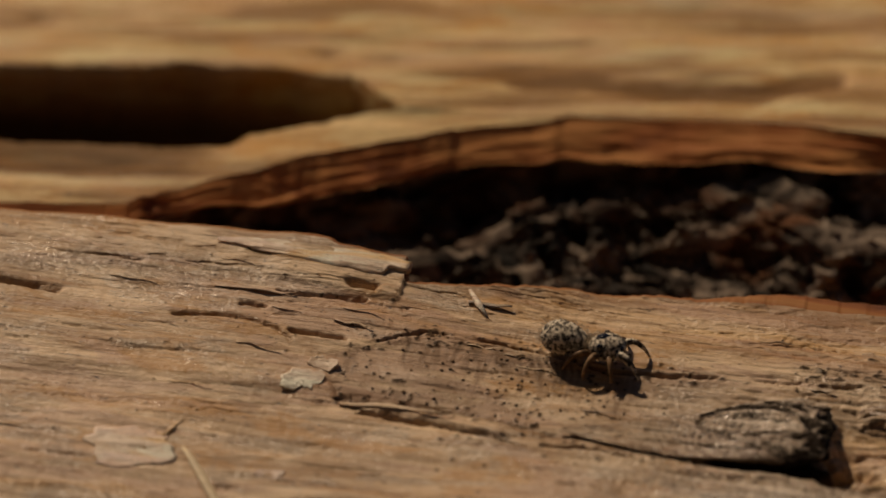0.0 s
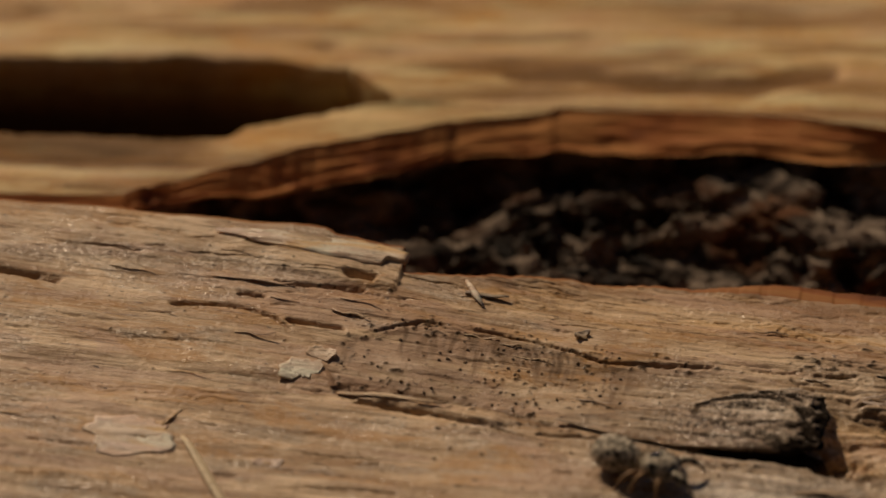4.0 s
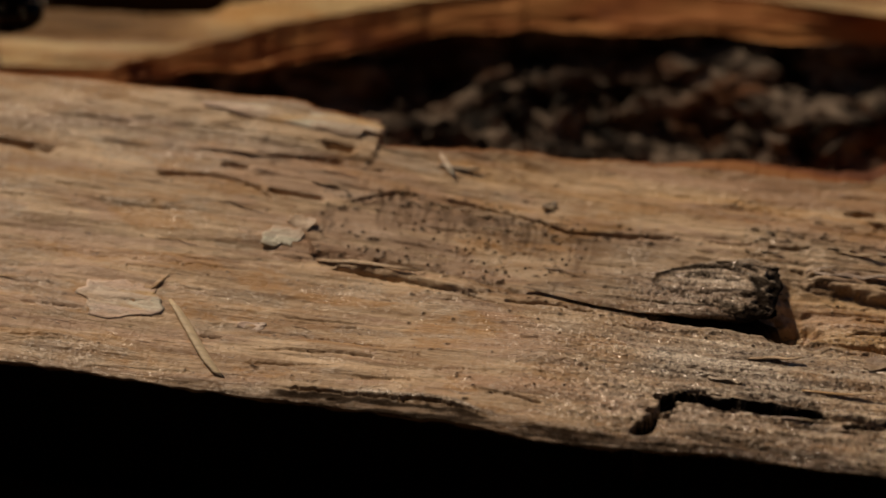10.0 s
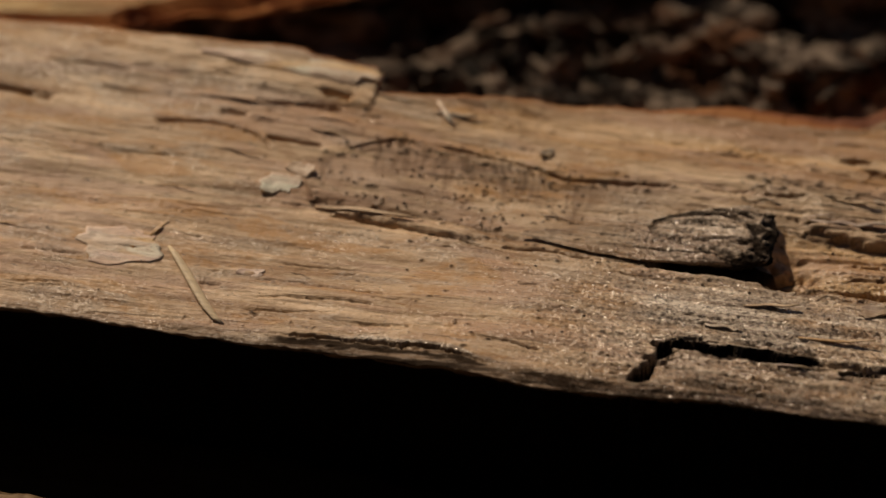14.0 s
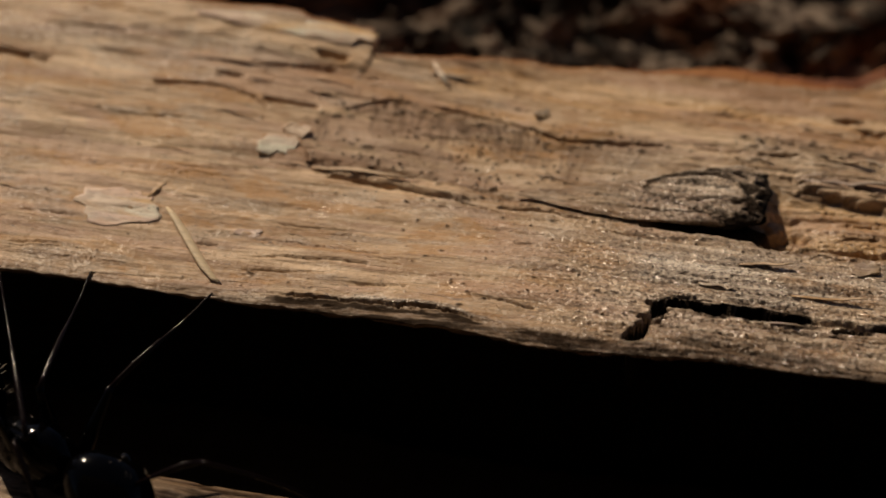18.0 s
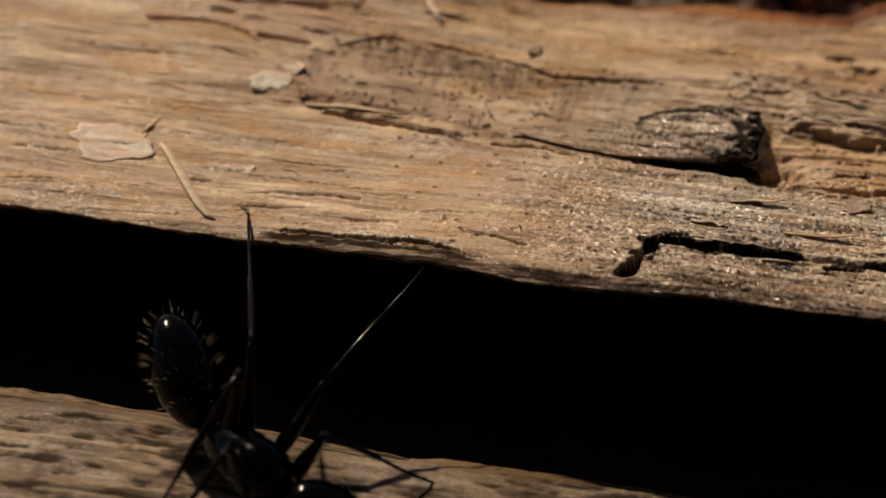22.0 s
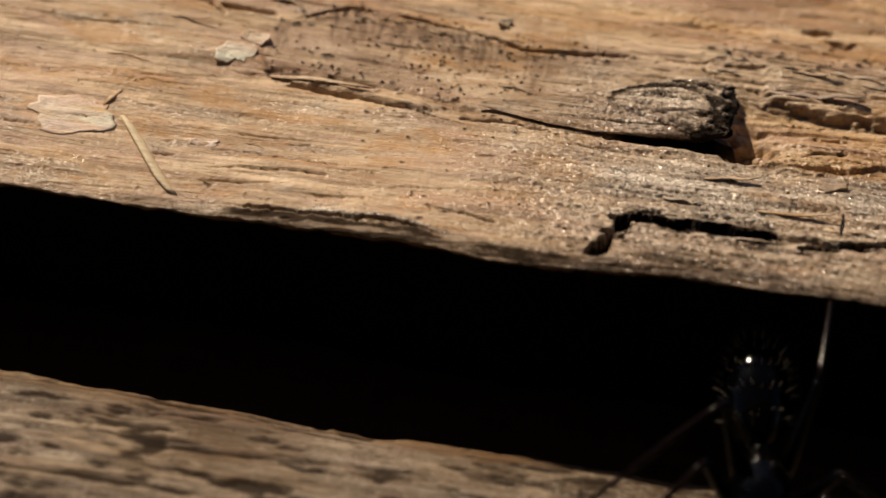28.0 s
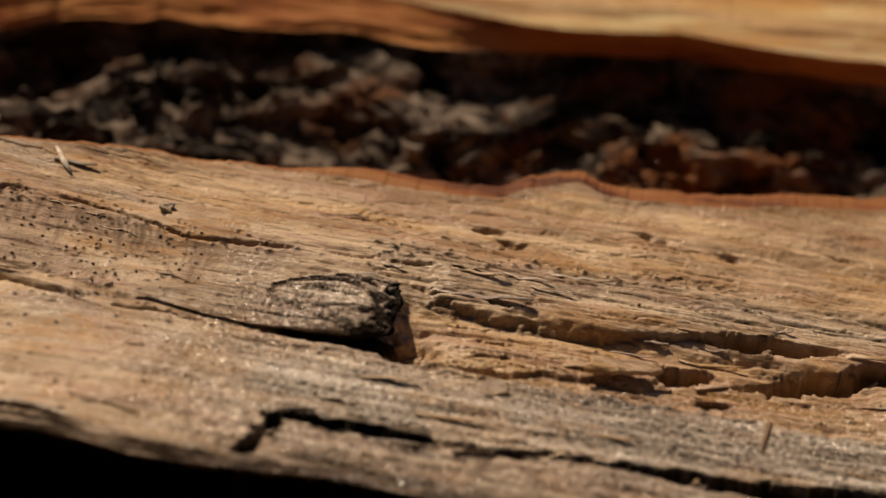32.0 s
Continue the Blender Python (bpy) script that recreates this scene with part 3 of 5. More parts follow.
        spots.append((cs, np.interp(cs, [9, 14.8, 21], [4.9, 5.3, 5.8]) + rng.normal(0, 0.18), rng.uniform(0.04, 0.12)))
    for _ in range(130):
        cs = rng.uniform(-4.6, 6.5)
        on = np.interp(cs, [-4.1, -2.4, 1.4, 3.4, 6.7], [3.45, 4.45, 4.5, 4.0, 4.3]) if rng.rand() < 0.6 else np.interp(cs, [-4.3, -1.7, 0.1, 1.9, 5.7], [1.1, 1.25, 1.1, 0.65, 0.2])
        spots.append((cs, on + rng.normal(0, 0.22), rng.uniform(0.03, 0.085)))
    for cs, cv, r in spots:
        near = (np.abs(s - cs) < 3 * r) & (np.abs(v - cv) < 3 * r)
        e = np.exp(-(((s[near] - cs) / r) ** 2 + ((v[near] - cv) / (r * 0.8)) ** 2) ** 2)
        dirt_shade[near] = np.maximum(dirt_shade[near], 0.9 * e)
        h[near] += 0.03 * e
    under = 0.3 * np.exp(-((v - along(s, LOW_A)) / 0.3) ** 2) * smooth(s, -5, -3) * (1 - smooth(s, 2.6, 4)) * (0.7 + 0.5 * fnoise(s / 0.5, v / 0.2, 3, 50))
    dirt_shade = np.maximum(dirt_shade, 0.75 * under)
    low_edge = v - along(s, LOW_A) + 0.25 * fnoise(s0 / 1.2, v0 / 0.3, 4, 51)
    grime = (1 - smooth(low_edge, 0.1, 0.6 + 0.7 * smooth(s, -4, 2))) * smooth(s, -14, -1)
    dirt_shade = np.maximum(dirt_shade, grime * (0.35 + 0.5 * smooth(fnoise(s0 / 0.9, v0 / 0.1, 4, 52), -0.1, 0.3)))
    brown = np.maximum(brown, 0.6 * grime)
    ragged = smooth(v, 5.0, 5.8) * smooth(s, -3, -1)
    step = 4 * fnoise(s / 2.6, v / 0.8, 4, 55, 0.5)
    h = h + ragged * (0.035 * (np.floor(step) + smooth(step - np.floor(step), 0.8, 1.0)) + 0.02 * fnoise(s / 0.8, v / 0.2, 3, 56))
    brown = np.maximum(brown, 0.55 * ragged * smooth(fnoise(s / 2.2, v / 0.35, 4, 57), 0.12, 0.35))
    back = smooth(v - along(s, TOP_A), -1.4, -0.7) * smooth(s, 7, 12)
    fresh = np.maximum(fresh, (0.25 + 0.5 * smooth(fnoise(s / 2.5, v / 0.6, 3, 58), -0.1, 0.3)) * smooth(v, 4.8, 5.8) * smooth(s, -2.5, -1))
    brown = np.maximum(brown, back * smooth(v - along(s, TOP_A), -0.75, -0.2) * 0.8)
    pale = np.exp(-(((s + 5.6) / 1.5) ** 2) - (((v - 6.4) / 0.5) ** 2))
    return h, np.stack([grey * (1 - 0.7 * pale), dirt_shade, brown * (1 - pale), fresh], -1)


SHAPE_A = {}


def log_a():
    s = columns(-19, 29, 0.046)
    low = along(s, LOW_A) + 0.1 * fnoise(s / 0.8, s * 0, 5, 60, 0.6) + 0.12 * fnoise(s / 4, s * 0, 2, 61)
    top = along(s, TOP_A) + 0.10 * fnoise(s / 0.6, s * 0, 4, 62) * smooth(s, -9, -6) + 0.05 * fnoise(s / 0.5, s * 0, 3, 63)
    q = np.linspace(0, 1, 335)[:, None]
    split = 5.4 + 0 * s
    v = np.where(q < 0.71, low + (split - low) * q / 0.71, split + (top - split) * (q - 0.71) / 0.29)
    S = np.broadcast_to(s, v.shape)
    h, wear_shade = face_a(S, v)
    SHAPE_A.update(s=s, low=low, top=top, h=h)
    face = np.stack([S, v, h], -1)
    # the edge rolls over in front and goes down under it, darkened to paint in the gap's shade; the back falls away too
    def skirt(edge, steps, seed, amp):
        out = []
        for i, (dv, dh) in enumerate(steps):
            r = edge.copy()
            r[:, 1] += dv + amp * fnoise(s / 0.8, s * 0 + i * 0.7, 4, seed) * min(1, i / 2)
            r[:, 2] += dh
            out.append(r)
        return np.array(out)

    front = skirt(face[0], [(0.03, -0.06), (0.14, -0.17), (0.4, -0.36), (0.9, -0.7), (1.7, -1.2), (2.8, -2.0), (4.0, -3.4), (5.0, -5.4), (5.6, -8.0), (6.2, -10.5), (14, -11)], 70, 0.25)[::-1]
    rear = skirt(face[-1], [(0.1, -0.03), (0.3, -0.12), (0.5, -0.4), (0.6, -1.6), (0.6, -5.0), (0.6, -9.8)], 75, 0.12)
    rear[..., 1] += 0.8 * smooth(s, 5, 9) * np.array([0.2, 0.7, 1.1, 1.2, 1.2, 1.2])[:, None]
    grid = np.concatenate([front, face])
    w = np.concatenate([np.repeat(wear_shade[:1], len(front), 0), wear_shade])
    # the gap's shade, put into the front's colour as near black
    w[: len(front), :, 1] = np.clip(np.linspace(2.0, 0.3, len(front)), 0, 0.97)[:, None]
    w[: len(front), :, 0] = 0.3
    thing = new("split_log")
    thing.matrix_world = FRAME_A
    tagged(thing, "pale split log with torn grey grain, stains and cracks", "log")
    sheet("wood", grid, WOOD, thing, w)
    sheet("inner_bark", np.concatenate([face[-1:], rear]), INNER_OLD, thing, caps=False, label="reddish-brown inner bark along the back edge")
    return thing


LOG_A = log_a()

# ---- log B: the lower log in front, weathered ----
def log_b():
    s = columns(-19, 24, 0.07)
    edge = along(s, [(-110, 2.35), (-13.5, 2.35), (-8, 2.0), (-0.3, 1.65), (8, 1.7), (13, 2.15), (130, 2.15)]) + 0.12 * fnoise(s / 1.5, s * 0, 4, 80)
    q = np.linspace(0, 1, 130)[:, None]
    v = -9 + (edge + 9) * q
    S = np.broadcast_to(s, v.shape)
    warp = v + 0.3 * fnoise(S / 8, v / 4, 3, 81)
    h = 0.2 * fnoise(S / 6, v / 2, 3, 82) + 0.1 * fnoise(S / 5, warp / 0.6, 4, 83, 0.55) - 0.5 * smooth(v - edge, -1.2, 0) ** 2
    streak = fnoise(S / 1.5, warp / 0.4, 4, 84, 0.6)
    dark = smooth(streak, 0.12, 0.45)
    dark = np.maximum(dark, smooth(fnoise(S / 2.2, warp / 0.22, 4, 87, 0.6), 0.15, 0.45))
    wear_shade = np.stack([0.05 + 0.25 * smooth(fnoise(S / 5, warp / 0.9, 3, 85), -0.1, 0.4), 0.85 * dark, 0.5 * smooth(v - edge, -0.8, 0), 0 * v], -1)
    h -= 0.06 * dark
    face = np.stack([S, v, h], -1)
    rear = []
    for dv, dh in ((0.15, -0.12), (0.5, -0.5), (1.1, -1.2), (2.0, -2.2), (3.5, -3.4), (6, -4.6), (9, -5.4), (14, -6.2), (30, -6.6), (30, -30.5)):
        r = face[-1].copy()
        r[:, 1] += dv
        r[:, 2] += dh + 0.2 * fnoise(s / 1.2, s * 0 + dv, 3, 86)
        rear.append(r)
    front = face[0].copy()
    mid = front.copy()
    mid[:, 1] -= 1.5
    mid[:, 2] -= 3
    front[:, 1] -= 2.0
    front[:, 2] = -30.5
    grid = np.concatenate([[front], [mid], face, rear])
    w = np.concatenate([wear_shade[:1], wear_shade[:1], wear_shade, np.repeat(wear_shade[-1:], len(rear), 0)])
    # shade of the gap painted onto the back: darker with depth, and brown
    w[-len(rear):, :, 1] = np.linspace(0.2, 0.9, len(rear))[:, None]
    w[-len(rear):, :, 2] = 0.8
    thing = new("split_log")
    thing.matrix_world = FRAME_B
    tagged(thing, "weathered grey-brown split log lying lowest in the pile", "log")
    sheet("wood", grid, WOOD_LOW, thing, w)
    return thing


LOG_B = log_b()

# ---- log C: the golden log behind, with its bark side towards A ----
RIM_C = [(-110, 3.2), (-16, 3.2), (-12.1, 3.38), (-10.8, 4.38), (-8.9, 5.22), (-6, 6.89), (-1.4, 8.85), (2.5, 9.79), (6.5, 9.68), (10.4, 9.1), (13.6, 8.6), (16.6, 8.0), (20.7, 8.4), (24.6, 7.45), (28, 7.2), (130, 7)]


BARK_PLACES = []


def log_c():
    s = columns(-21, 31, 0.1)
    rim = along(s, RIM_C) + 0.12 * fnoise(s / 1.5, s * 0, 4, 90)
    q = np.linspace(0, 1, 190)[:, None]
    v = rim + (26 - rim) * q
    S = np.broadcast_to(s, v.shape)
    warp = v + 0.5 * fnoise(S / 10, v / 6, 3, 91)
    h = 0.25 * fnoise(S / 8, v / 3, 3, 92) + 0.16 * fnoise(S / 7, warp / 0.9, 4, 93, 0.6)
    # the gap where a strip has lifted; its inner shade is painted into the colour
    up = along(s, [(-110, 12.8), (-18, 12.9), (-8, 13.4), (-5.4, 12.4), (-3.5, 10.6), (-2.4, 10.4)])
    lo = along(s, [(-110, 7.6), (-17, 7.6), (-9.2, 7.3), (-8.5, 8.25), (-5.5, 9.6), (-2.4, 10.35)])
    up = up + 0.35 * fnoise(S / 1.6, v / 3, 4, 110) * smooth(s, -22, -18)
    lo = lo + 0.3 * fnoise(S / 1.8, v / 3, 4, 111)
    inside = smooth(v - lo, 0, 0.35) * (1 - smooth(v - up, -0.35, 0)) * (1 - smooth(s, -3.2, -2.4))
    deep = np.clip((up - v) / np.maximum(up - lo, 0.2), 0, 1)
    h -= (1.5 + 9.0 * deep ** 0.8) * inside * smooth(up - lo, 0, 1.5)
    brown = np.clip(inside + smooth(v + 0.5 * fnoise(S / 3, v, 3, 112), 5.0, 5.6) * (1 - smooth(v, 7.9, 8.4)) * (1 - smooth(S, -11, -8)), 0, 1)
    # the ochre scar
    scar_v = along(s, [(-2, 12.4), (2.4, 12.6), (6.4, 11.9), (9.4, 11.7), (12.4, 12.7), (13, 13.0)])
    scar = np.exp(-(((v - scar_v - 0.35 * fnoise(S / 1.2, v / 0.6, 3, 94)) / 0.85) ** 2)) * smooth(S, -0.8, 1.5) * (1 - smooth(S, 11.9, 12.9))
    h -= 0.25 * scar
    fresh = np.clip(0.35 + 0.9 * scar + 0.3 * fnoise(S / 6, warp / 1.2, 3, 95), 0, 1)
    brown = np.maximum(brown, smooth(1.3 * scar + 0.35 * fnoise(S / 1.0, v / 0.4, 3, 89), 0.35, 0.7))
    brown = np.maximum(brown, 0.9 * smooth(fnoise(S / 7, warp / 0.8, 4, 100), 0.08, 0.35))
    for cs, cv, rx, ry, k in ((-17.6, 17.0, 0.8, 0.45, 0.6), (3.5, 18.3, 4.5, 0.5, 0.5), (-4.3, 14.2, 1.0, 0.3, 0.4), (-0.5, 10.75, 3.4, 0.28, 1.0), (-10.2, 4.3, 1.9, 0.6, 1.0), (-15.5, 6.2, 3.2, 0.8, 1.0), (-10.6, 15.2, 1.6, 0.9, 0.45), (-6.4, 14.6, 0.6, 0.25, 0.6), (-1.0, 12.6, 2.4, 0.3, 0.6), (0.8, 13.4, 1.6, 0.25, 0.5), (9.5, 16.8, 4.0, 0.35, 0.4), (-14, 16.2, 3.0, 0.3, 0.35), (20, 11.5, 4, 0.5, 0.5), (25, 9.0, 3, 0.3, 0.6), (18.5, 9.4, 2.0, 0.25, 0.5)):
        e = np.exp(-(((S - cs) / rx) ** 2) - (((v - cv) / ry) ** 2))
        h, brown = h - 0.2 * e, np.maximum(brown, 1.2 * k * e)
    band = smooth(rim + 1.0 - v, -0.3, 0.6)
    brown = np.maximum(brown, 0.35 * band)
    facet = smooth(v + 0.5 * fnoise(S / 3, v, 3, 112), 5.0, 5.6) * (1 - smooth(S + 0.8 * fnoise(S, v / 0.7, 3, 113), -11, -9)) * (1 - smooth(v - lo, 0.0, 0.4))
    tail = np.exp(-(((v - 10.25) / 0.22) ** 2)) * smooth(S, -6, -4) * (1 - smooth(S, -2.4, -0.8))
    # darker on the left facet, along the gap's tail and in the scar
    darkening = np.maximum(0.5 * facet * (0.8 + 0.5 * fnoise(S / 2, v / 0.3, 3, 114)), np.maximum(0.75 * tail, 0.3 * smooth(1.3 * scar + 0.5 * fnoise(S / 0.9, v / 0.35, 3, 115), 0.6, 1.0)))
    face = np.stack([S, v, h], -1)
    # second channel: the gap's shade as near black, deepest low down
    wear_shade = np.stack([0.25 * smooth(fnoise(S / 5, warp / 0.8, 4, 96), 0.1, 0.4), np.maximum(darkening, inside * (0.9 + 0.09 * smooth(deep + 0.08 * fnoise(S / 4, v / 0.3, 3, 88), 0.25, 0.5))), brown, fresh * (1 - inside)], -1)
    rear = []
    for dv, dh in ((0.3, -0.3), (1, -2), (1.5, -34)):
        r = face[-1].copy()
        r[:, 1] += dv
        r[:, 2] = dh
        rear.append(r)
    thing = new("split_log")
    thing.matrix_world = FRAME_C
    tagged(thing, "golden split log with reddish inner bark and rough grey bark", "log")
    sheet("wood", np.concatenate([face, rear]), WOOD_BACK, thing, np.concatenate([wear_shade, np.repeat(wear_shade[-1:], 3, 0)]), caps=False)
    # the slanting band of inner bark under the rim
    n = 26
    t = np.linspace(0, 1, n)[:, None]
    thick = 0.55 + 0.45 * smooth(s, -12, -6) + 0.2 * smooth(s, 12, 20) + 0.2 * fnoise(s / 3, s * 0, 3, 97)
    r0 = np.broadcast_to(face[0], (n, len(s), 3)).copy()
    r0[..., 1] += -1.25 * t * thick * (1 - 1.3 * smooth(s, 11, 18)) + 0.03 + 0.1 * fnoise(s / 2.5, t * 5 + 0 * s, 4, 98) * t
    r0[..., 2] += -1.0 * t * thick - 0.02 + 0.14 * fnoise(s / 3.0, t * 7 + 0 * s, 4, 99) * np.sqrt(t)
    sheet("inner_bark", r0, INNER, thing, caps=False, label="reddish-brown fibrous inner bark")
    # the rough bark below: a dark recess, then lumps that come forward to log A
    m = 150
    t = np.linspace(0, 1, m)[:, None]
    prof = [(0, 0, 0), (0.12, 0.9, -0.25), (0.22, 1.0, -1.3), (0.34, -0.2, -1.7), (0.62, -2.6, -2.1), (0.85, -5.0, -2.8), (1, -6.5, -6)]
    dy = np.interp(t, [p[0] for p in prof], [p[1] for p in prof])
    dz = np.interp(t, [p[0] for p in prof], [p[2] for p in prof])
    b = np.broadcast_to(r0[-1], (m, len(s), 3)).copy()
    keep = smooth(s, -13, -6) * 0.7 + 0.3
    dy, dz = dy - 0.9 * smooth(s, 8, 12) * np.exp(-(((t - 0.2) / 0.12) ** 2)), dz + 0.7 * smooth(s, 8, 12) * np.exp(-(((t - 0.24) / 0.12) ** 2))
    lump = smooth(t, 0.12, 0.4)
    ss, tt = s + 0 * t, t * 8 + 0 * s
    bumps = 1.2 * fnoise(ss / 2.6 + 0.25 * tt, tt / 1.3, 3, 101, 0.5) + 0.9 * (0.5 - 2 * np.abs(fnoise(ss / 1.5 - 0.3 * tt, tt / 1.0, 4, 104, 0.6)))
    b[..., 1] += dy * keep - 0.7 * bumps * lump
    b[..., 2] += dz * keep + 1.0 * bumps * lump * (0.3 + 0.7 * smooth(s, -6, 0))
    BARK_PLACES.append(b)
    sheet("bark", b, BARK, thing, caps=False, label="rough crumbly grey-brown bark")
    return thing


LOG_C = log_c()

# ---- loose and torn pieces ----
def piece_data(name, parts, material, smooth_faces=True):
    """A mesh from (points in millimetres, faces) pairs."""
    verts, faces, n = [], [], 0
    for pts, fs in parts:
        verts += [tuple(float(c) * MM for c in p) for p in pts]
        faces += [tuple(i + n for i in f) for f in fs]
        n += len(pts)
    me = bpy.data.meshes.new(name)
    me.from_pydata(verts, [], faces)
    if smooth_faces:
        me.polygons.foreach_set("use_smooth", [True] * len(faces))
    me.materials.append(material)
    me.update()
    return me


def part(name, parts, material, parent=None, label="", smooth_faces=True):
    ob = new(name, piece_data(name, parts, material, smooth_faces))
    if parent:
        ob.parent = parent
    return tagged(ob, label)


def tube(pts, radii, sides=8, flat=1.0, up=(0, 0, 1)):
    """A closed tapering tube through a few points; flat squeezes it along up."""
    pts = [Vector(p) for p in pts]
    verts, faces = [], []
    for i, (p, r) in enumerate(zip(pts, radii)):
        way = (pts[min(i + 1, len(pts) - 1)] - pts[max(i - 1, 0)]).normalized()
        side = way.cross(Vector(up))
        side = (side if side.length > 1e-4 else way.cross(Vector((0.3, 1, 0)))).normalized()
        over = side.cross(way)
        for k in range(sides):
            a = 2 * math.pi * k / sides
            verts.append(p + side * (math.cos(a) * r) + over * (math.sin(a) * r * flat))
    for i in range(len(pts) - 1):
        for k in range(sides):
            j = (k + 1) % sides
            faces.append((i * sides + k, i * sides + j, (i + 1) * sides + j, (i + 1) * sides + k))
    faces.append(tuple(range(sides))[::-1])
    faces.append(tuple((len(pts) - 1) * sides + k for k in range(sides)))
    return verts, faces


def ball(centre, radii, turn=(0, 0, 0), nu=28, nv=18, shape=None):
    """An ellipsoid along x, turned by degrees; shape(x, angle) scales its girth from tail (-1) to front (1)."""
    e = Euler([radians(a) for a in turn]).to_matrix()
    verts, faces = [], []
    for i in range(nv + 1):
        th = math.pi * i / nv
        x, g = -math.cos(th), math.sin(th)
        for k in range(nu):
            a = 2 * math.pi * k / nu
            w = g * (shape(x, a) if shape else 1.0)
            verts.append(Vector(centre) + e @ Vector((x * radii[0], math.cos(a) * w * radii[1], math.sin(a) * w * radii[2])))
    for i in range(nv):
        for k in range(nu):
            j = (k + 1) % nu
            faces.append((i * nu + k, i * nu + j, (i + 1) * nu + j, (i + 1) * nu + k))
    return verts, faces


def plain(name, color, rough, spec=0.5, grain=None):
    k = Mat(name)
    if not grain:
        return k.done(color, rough, None, spec)
    n = k.noise(grain[0], grain[1], grain[1], 4)
    c = k.mix(k.span(n, 0.3, 0.7), tuple(x * grain[2] for x in color), color)
    return k.done(c, rough, k.bump(n, 0.00005, 0.8), spec)


STRAW = plain("dry_straw", (0.8, 0.64, 0.42), 0.5, 0.4, (600, 9000, 0.75))
FLAKE = wood_material("pale_flake", (0.56, 0.39, 0.26), (0.71, 0.535, 0.39), (0.85, 0.69, 0.54), 61.0, worn=False)
CHIP = wood_material("torn_chip", (0.25, 0.15, 0.075), (0.4, 0.26, 0.14), (0.55, 0.39, 0.24), 71.0, worn=False)
GREY_CHIP = wood_material("grey_chip", (0.12, 0.085, 0.055), (0.26, 0.195, 0.135), (0.44, 0.35, 0.26), 81.0, worn=False)
SLIVER = plain("brown_sliver", (0.27, 0.16, 0.08), 0.7, 0.3, (900, 5000, 0.5))
CRUMB = plain("grey_crumb", (0.2, 0.145, 0.1), 0.85, 0.2, (5000, 5000, 0.4))


def top_a(s, v):
    """The height of log A's upper side, in its own frame."""
    i = np.clip(np.searchsorted(SHAPE_A["s"], s), 0, len(SHAPE_A["s"]) - 1)
    low, top = SHAPE_A["low"][i], SHAPE_A["top"][i]
    q = np.where(v < 5.4, 0.71 * (v - low) / (5.4 - low), 0.71 + 0.29 * (v - 5.4) / (top - 5.4))
    j = np.clip(np.round(q * 334).astype(int), 0, 334)
    return SHAPE_A["h"][j, i]


